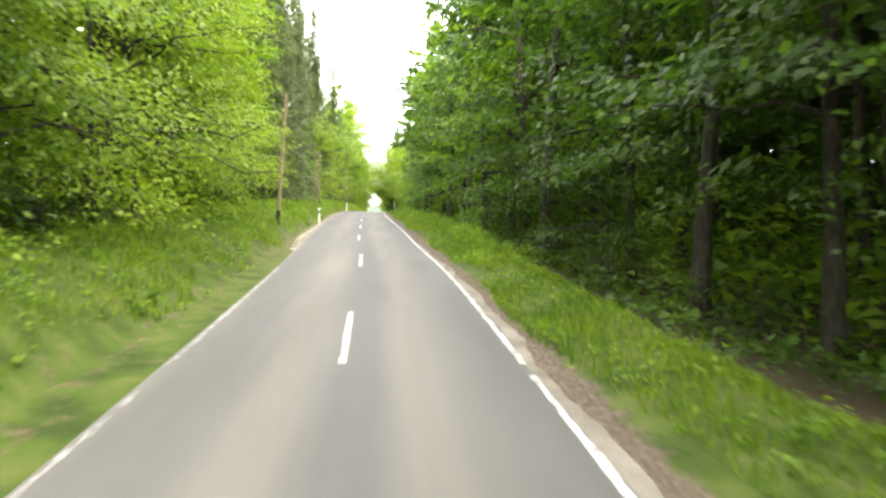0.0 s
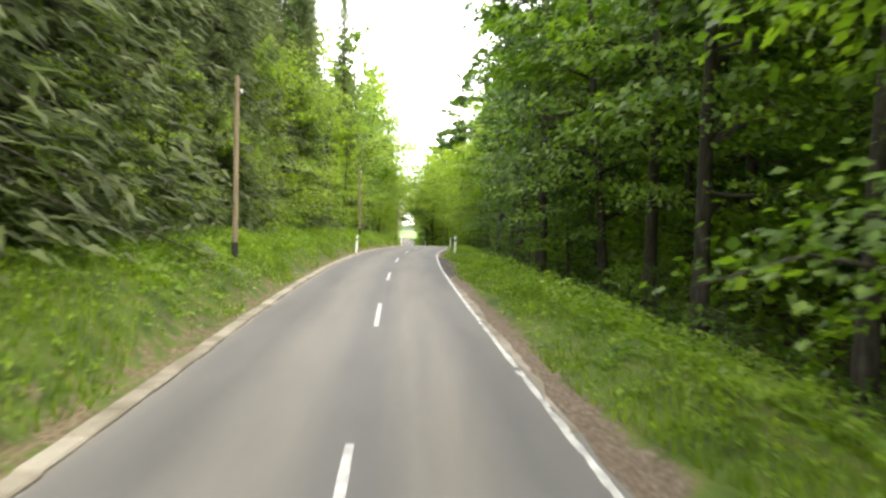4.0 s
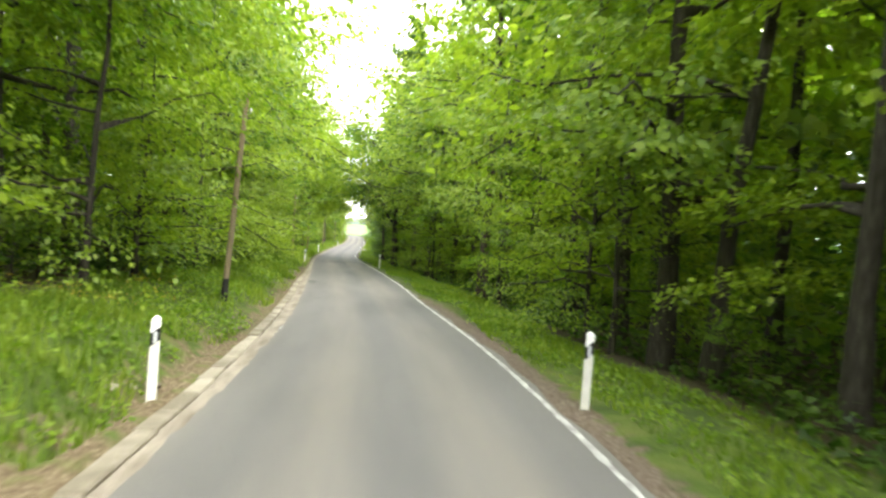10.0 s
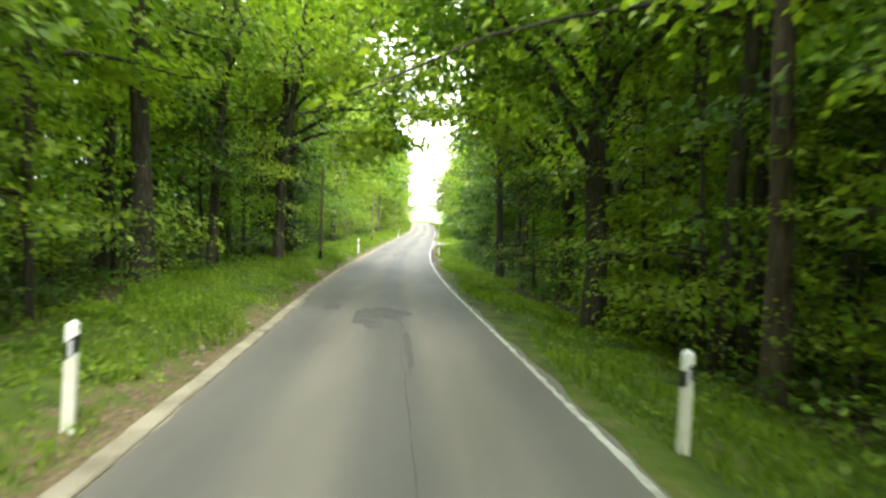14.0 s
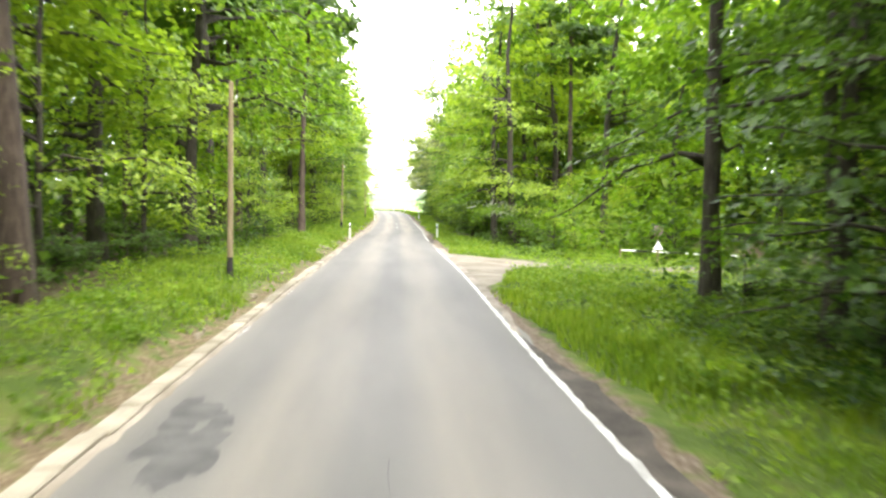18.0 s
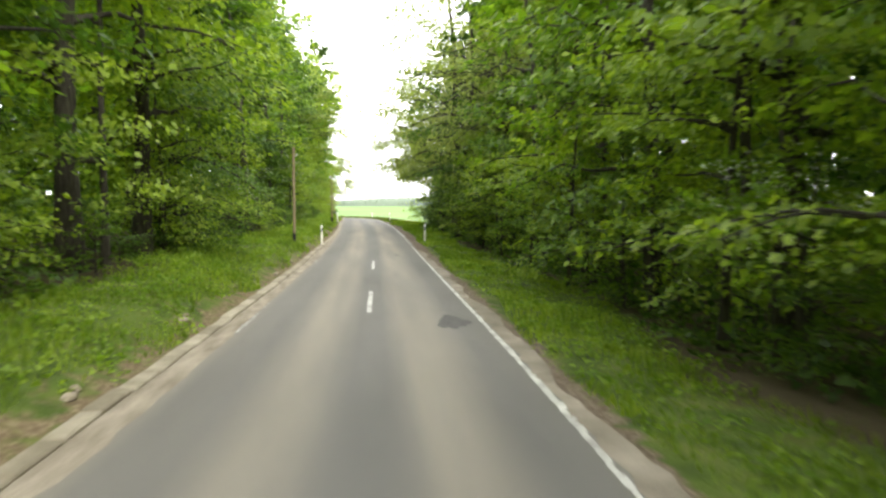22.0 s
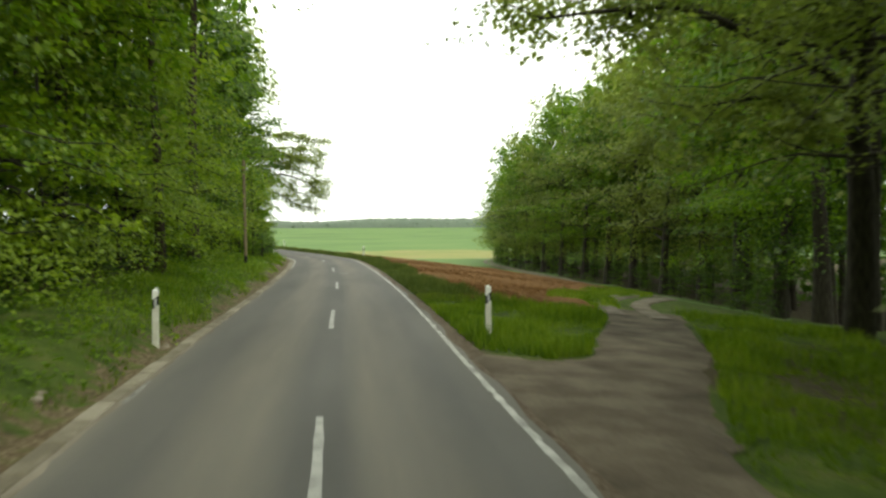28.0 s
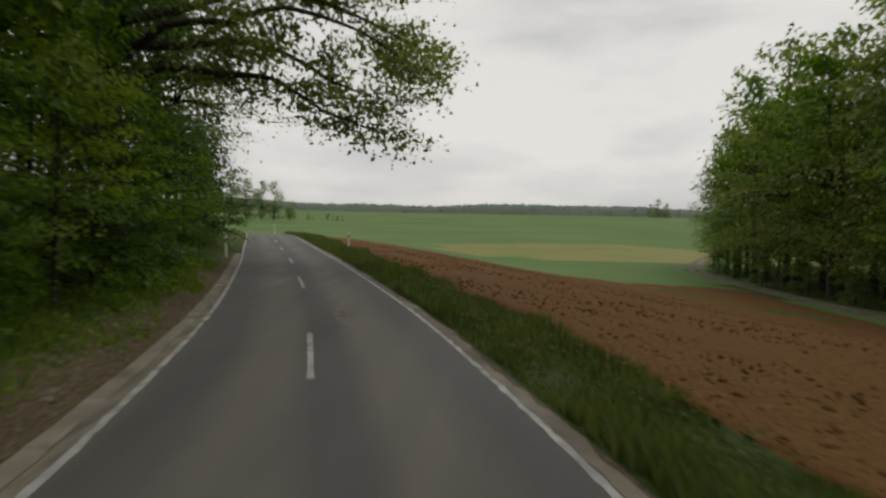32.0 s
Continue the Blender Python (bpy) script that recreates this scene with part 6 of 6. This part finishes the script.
def track_sign():
    root = tagged(new("track_sign"), "small yellowish notice board on a post behind the barrier", "sign")
    x, y, z = at(281.6, 12.6)
    v, f = tube_arrays(np.array([(x, y + 0.04, z - 0.3), (x, y + 0.04, z + 2.1)]), [0.035, 0.035], 8)
    part_mesh("post", mesh_np("post", v, f, [M["wood"]], smooth=True), root)
    bm = bmesh.new()
    box(bm, (0.42, 0.02, 0.46), (x, y, z + 1.85), 0.004)
    part("board", bm, M["sand"], root)
    for k in range(3):
        bm = bmesh.new()
        box(bm, (0.3 - 0.05 * k, 0.006, 0.03), (x, y - 0.014, z + 1.97 - 0.1 * k))
        part("writing_bar", bm, M["black"], root)
    bm = bmesh.new()
    vs = [bm.verts.new((x + dx, y + dy, z + dz)) for dx, dz in ((-0.25, 0.95), (0.25, 0.95), (0, 1.38)) for dy in (-0.01, 0.01)]
    for q in ((0, 2, 4), (1, 5, 3)):
        bm.faces.new([vs[i] for i in q])
    for i, j in ((0, 2), (2, 4), (4, 0)):
        bm.faces.new((vs[i], vs[i + 1], vs[j + 1], vs[j]))
    part("warning_triangle", bm, M["post_white"], root)


def rock(name, y, lat, size, seed, label, category="stone", mat="stone"):
    rng = np.random.default_rng(seed)
    bm = bmesh.new()
    bmesh.ops.create_icosphere(bm, subdivisions=2, radius=0.5)
    for v in bm.verts:
        n = noise.noise(v.co * 2.2 + Vector((seed, 0, 0)))
        v.co = v.co * (1 + 0.35 * n)
        v.co = Vector((v.co.x * size[0], v.co.y * size[1], v.co.z * size[2]))
    me = bpy.data.meshes.new(name)
    bm.to_mesh(me)
    bm.free()
    me.materials.append(M[mat])
    ob = new(name, me)
    ob.matrix_basis = pose(*at(y, lat, size[2] * 0.12), rng.normal(0, 4), rng.normal(0, 4), rng.uniform(0, 360))
    return tagged(ob, label, category)


def blossom_tree(x, y, height, radius, count, seed):
    rng = np.random.default_rng(seed)
    root = tagged(new("blossoming_hawthorn"), "slender hawthorn with white blossom on top", "tree")
    x0, y0, z0 = at(y, x - float(road_x(y)))
    pts = np.array([(0, 0, -0.2), (0.04, 0, height * 0.3), (-0.03, 0.03, height * 0.6), (0.0, 0, height * 0.9)])
    limbs = [tube_arrays(limb_points(rng, pts[2] * rng.uniform(0.8, 1.2), (math.cos(a), math.sin(a), 0.5), radius, 0.02), np.linspace(0.02, 0.005, 6), 4) for a in np.arange(0, 6.2, 0.9)]
    v, f = grown(tube_arrays(pts, [0.045, 0.04, 0.03, 0.01], 7), limbs)
    part_mesh("trunk", mesh_np("trunk", v, f, [M["bark"]], smooth=True), root)
    for name, mat, n, z, s in (("blossom", "blossom", count, 0.84, 0.06), ("crown", "leaf", 2 * count, 0.74, 0.13)):
        c = rng.normal(0, 1, (14, 3)) * (radius * 0.6, radius * 0.6, height * 0.13) + (0, 0, height * z)
        c = c[rng.integers(0, 14, n)] + rng.normal(0, 1, (n, 3)) * (0.26, 0.26, 0.11)
        lv, lf = leaves(rng, c, s, s * 0.8, 0.9)
        part_mesh(name, mesh_np(name, lv, lf, [M[mat]]), root)
    root.matrix_basis = pose(x0, y0, z0)


def fallen_branch(y, lat, length, seed):
    rng = np.random.default_rng(seed)
    root = tagged(new("fallen_branch"), "bare grey fallen branch lying in the undergrowth", "branch")
    lp = limb_points(rng, (0, 0, 0.06), (1, 0.1, 0.05), length, 0.0, 6)
    twigs = [tube_arrays(limb_points(rng, lp[k], rng.normal(0, 1, 3) * (0.6, 1, 0.3) + (0.6, 0, 0.15), length * 0.3, 0.01, 4), np.linspace(0.016, 0.005, 5), 4) for k in (2, 3, 4, 5)]
    v, f = grown(tube_arrays(lp, np.linspace(0.05, 0.012, 7), 7), twigs)
    part_mesh("limb", mesh_np("limb", v, f, [M["wood"]], smooth=True), root)
    root.matrix_basis = pose(*at(y, lat), 0, 0, rng.uniform(0, 180))


barrier()
track_sign()
fallen_branch(147, 9.0, 3.2, 4)
fallen_branch(289, -8.6, 2.6, 6)
bm = bmesh.new()
box(bm, (0.85, 0.8, 0.14), (0, 0, 0), 0.02)
slab = bpy.data.meshes.new("concrete_slab")
bm.to_mesh(slab)
bm.free()
slab.materials.append(M["kerb"])
slab_ob = tagged(new("concrete_slab", slab), "flat weathered concrete slab in the verge grass", "slab")
slab_ob.matrix_basis = pose(*at(243.6, 3.4, -0.01), 2, 3, 12)
rock("boulder", 287.3, -3.8, (0.85, 0.6, 0.24), 5, "pale flat stone beside the kerb")
for i in range(120):
    y = (262 + (i * 37.7) % 210) if i < 80 else 130 + (i * 29.3) % 110
    rock("stone", y, -3.25 - 0.5 * ((i * 0.618) % 1), (0.12 + 0.2 * ((i * 0.37) % 1) ** 2, 0.13 + 0.12 * ((i * 0.71) % 1), 0.1), i + 40, "small pale stone in the bare earth by the kerb")
blossom_tree(4.3, 294.4, 3.0, 1.3, 520, 8)
blossom_tree(6.6, 295.6, 2.3, 1.2, 260, 9)
blossom_tree(-8.2, 347.0, 3.4, 1.0, 420, 10)
blossom_tree(-7.6, 362.5, 5.2, 1.2, 520, 11)
blossom_tree(5.1, 318.0, 3.6, 1.3, 480, 14)


# ---- distance: wooded ridge and lone trees ----
def far_ridge():
    rng = np.random.default_rng(77)
    xs = np.arange(-1400, 1400, 4.0)
    ys = 450 + np.sqrt(np.maximum(1050 ** 2 - (xs * 0.7) ** 2, 0)) + 12
    base = ground_z(ys, xs - road_x(ys))
    top = 13 + 2.2 * np.sin(xs / 90) + 1.2 * np.sin(xs / 31) + rng.normal(0, 0.7, len(xs))
    # solid ridge; its haze lies in the leaf colour alone
    rows = [np.column_stack([xs, ys + dy, base - 3 + (top + 3) * k]) for dy, k in ((-6, 0.0), (-3, 0.55), (2, 0.9), (14, 1.0), (60, 0.9))]
    tagged(new("far_woods", mesh_np("far_woods", np.concatenate(rows), grid_faces(5, len(xs)), [M["hazed_leaf"]])), "wooded ridge along the horizon, coloured pale for haze", "woods", kind="structure")
    n = 5000
    x = rng.uniform(-900, 900, n)
    y = 450 + np.sqrt(np.maximum(1050 ** 2 - (x * 0.7) ** 2, 0)) + rng.uniform(0, 60, n)
    z = ground_z(y, x - road_x(y)) + rng.uniform(0, 1, n) * (14 + 2.2 * np.sin(x / 90) + 1.2 * np.sin(x / 31))
    v, f = leaves(rng, np.column_stack([x, y, z]), 4.0, 3.0, 0.9)
    tagged(new("far_woods", mesh_np("far_woods", v, f, [M["hazed_leaf"]])), "wooded ridge on the horizon, leaves coloured pale for haze", "woods", kind="stuff")
    for x, y, k in ((-124, 884, 0.75), (-131, 880, 0.85), (-139, 876, 0.9), (-148, 872, 0.95), (-157, 868, 0.9), (-115, 886, 0.5), (-103, 888, 0.3), (-91, 890, 0.35), (-85, 892, 0.25), (204, 1222, 0.75), (196, 1224, 0.5), (212, 1220, 0.6), (182, 1228, 0.35)):
        if k > 0.45:
            plant_at(EDGE, x, y, rng, k * 1.2)
        plant_at(HEDGE, x + 3, y - 2, rng, k * 2.0)
        plant_at(HEDGE[:1], x - 1, y + 2, rng, k * 2.2)


far_ridge()
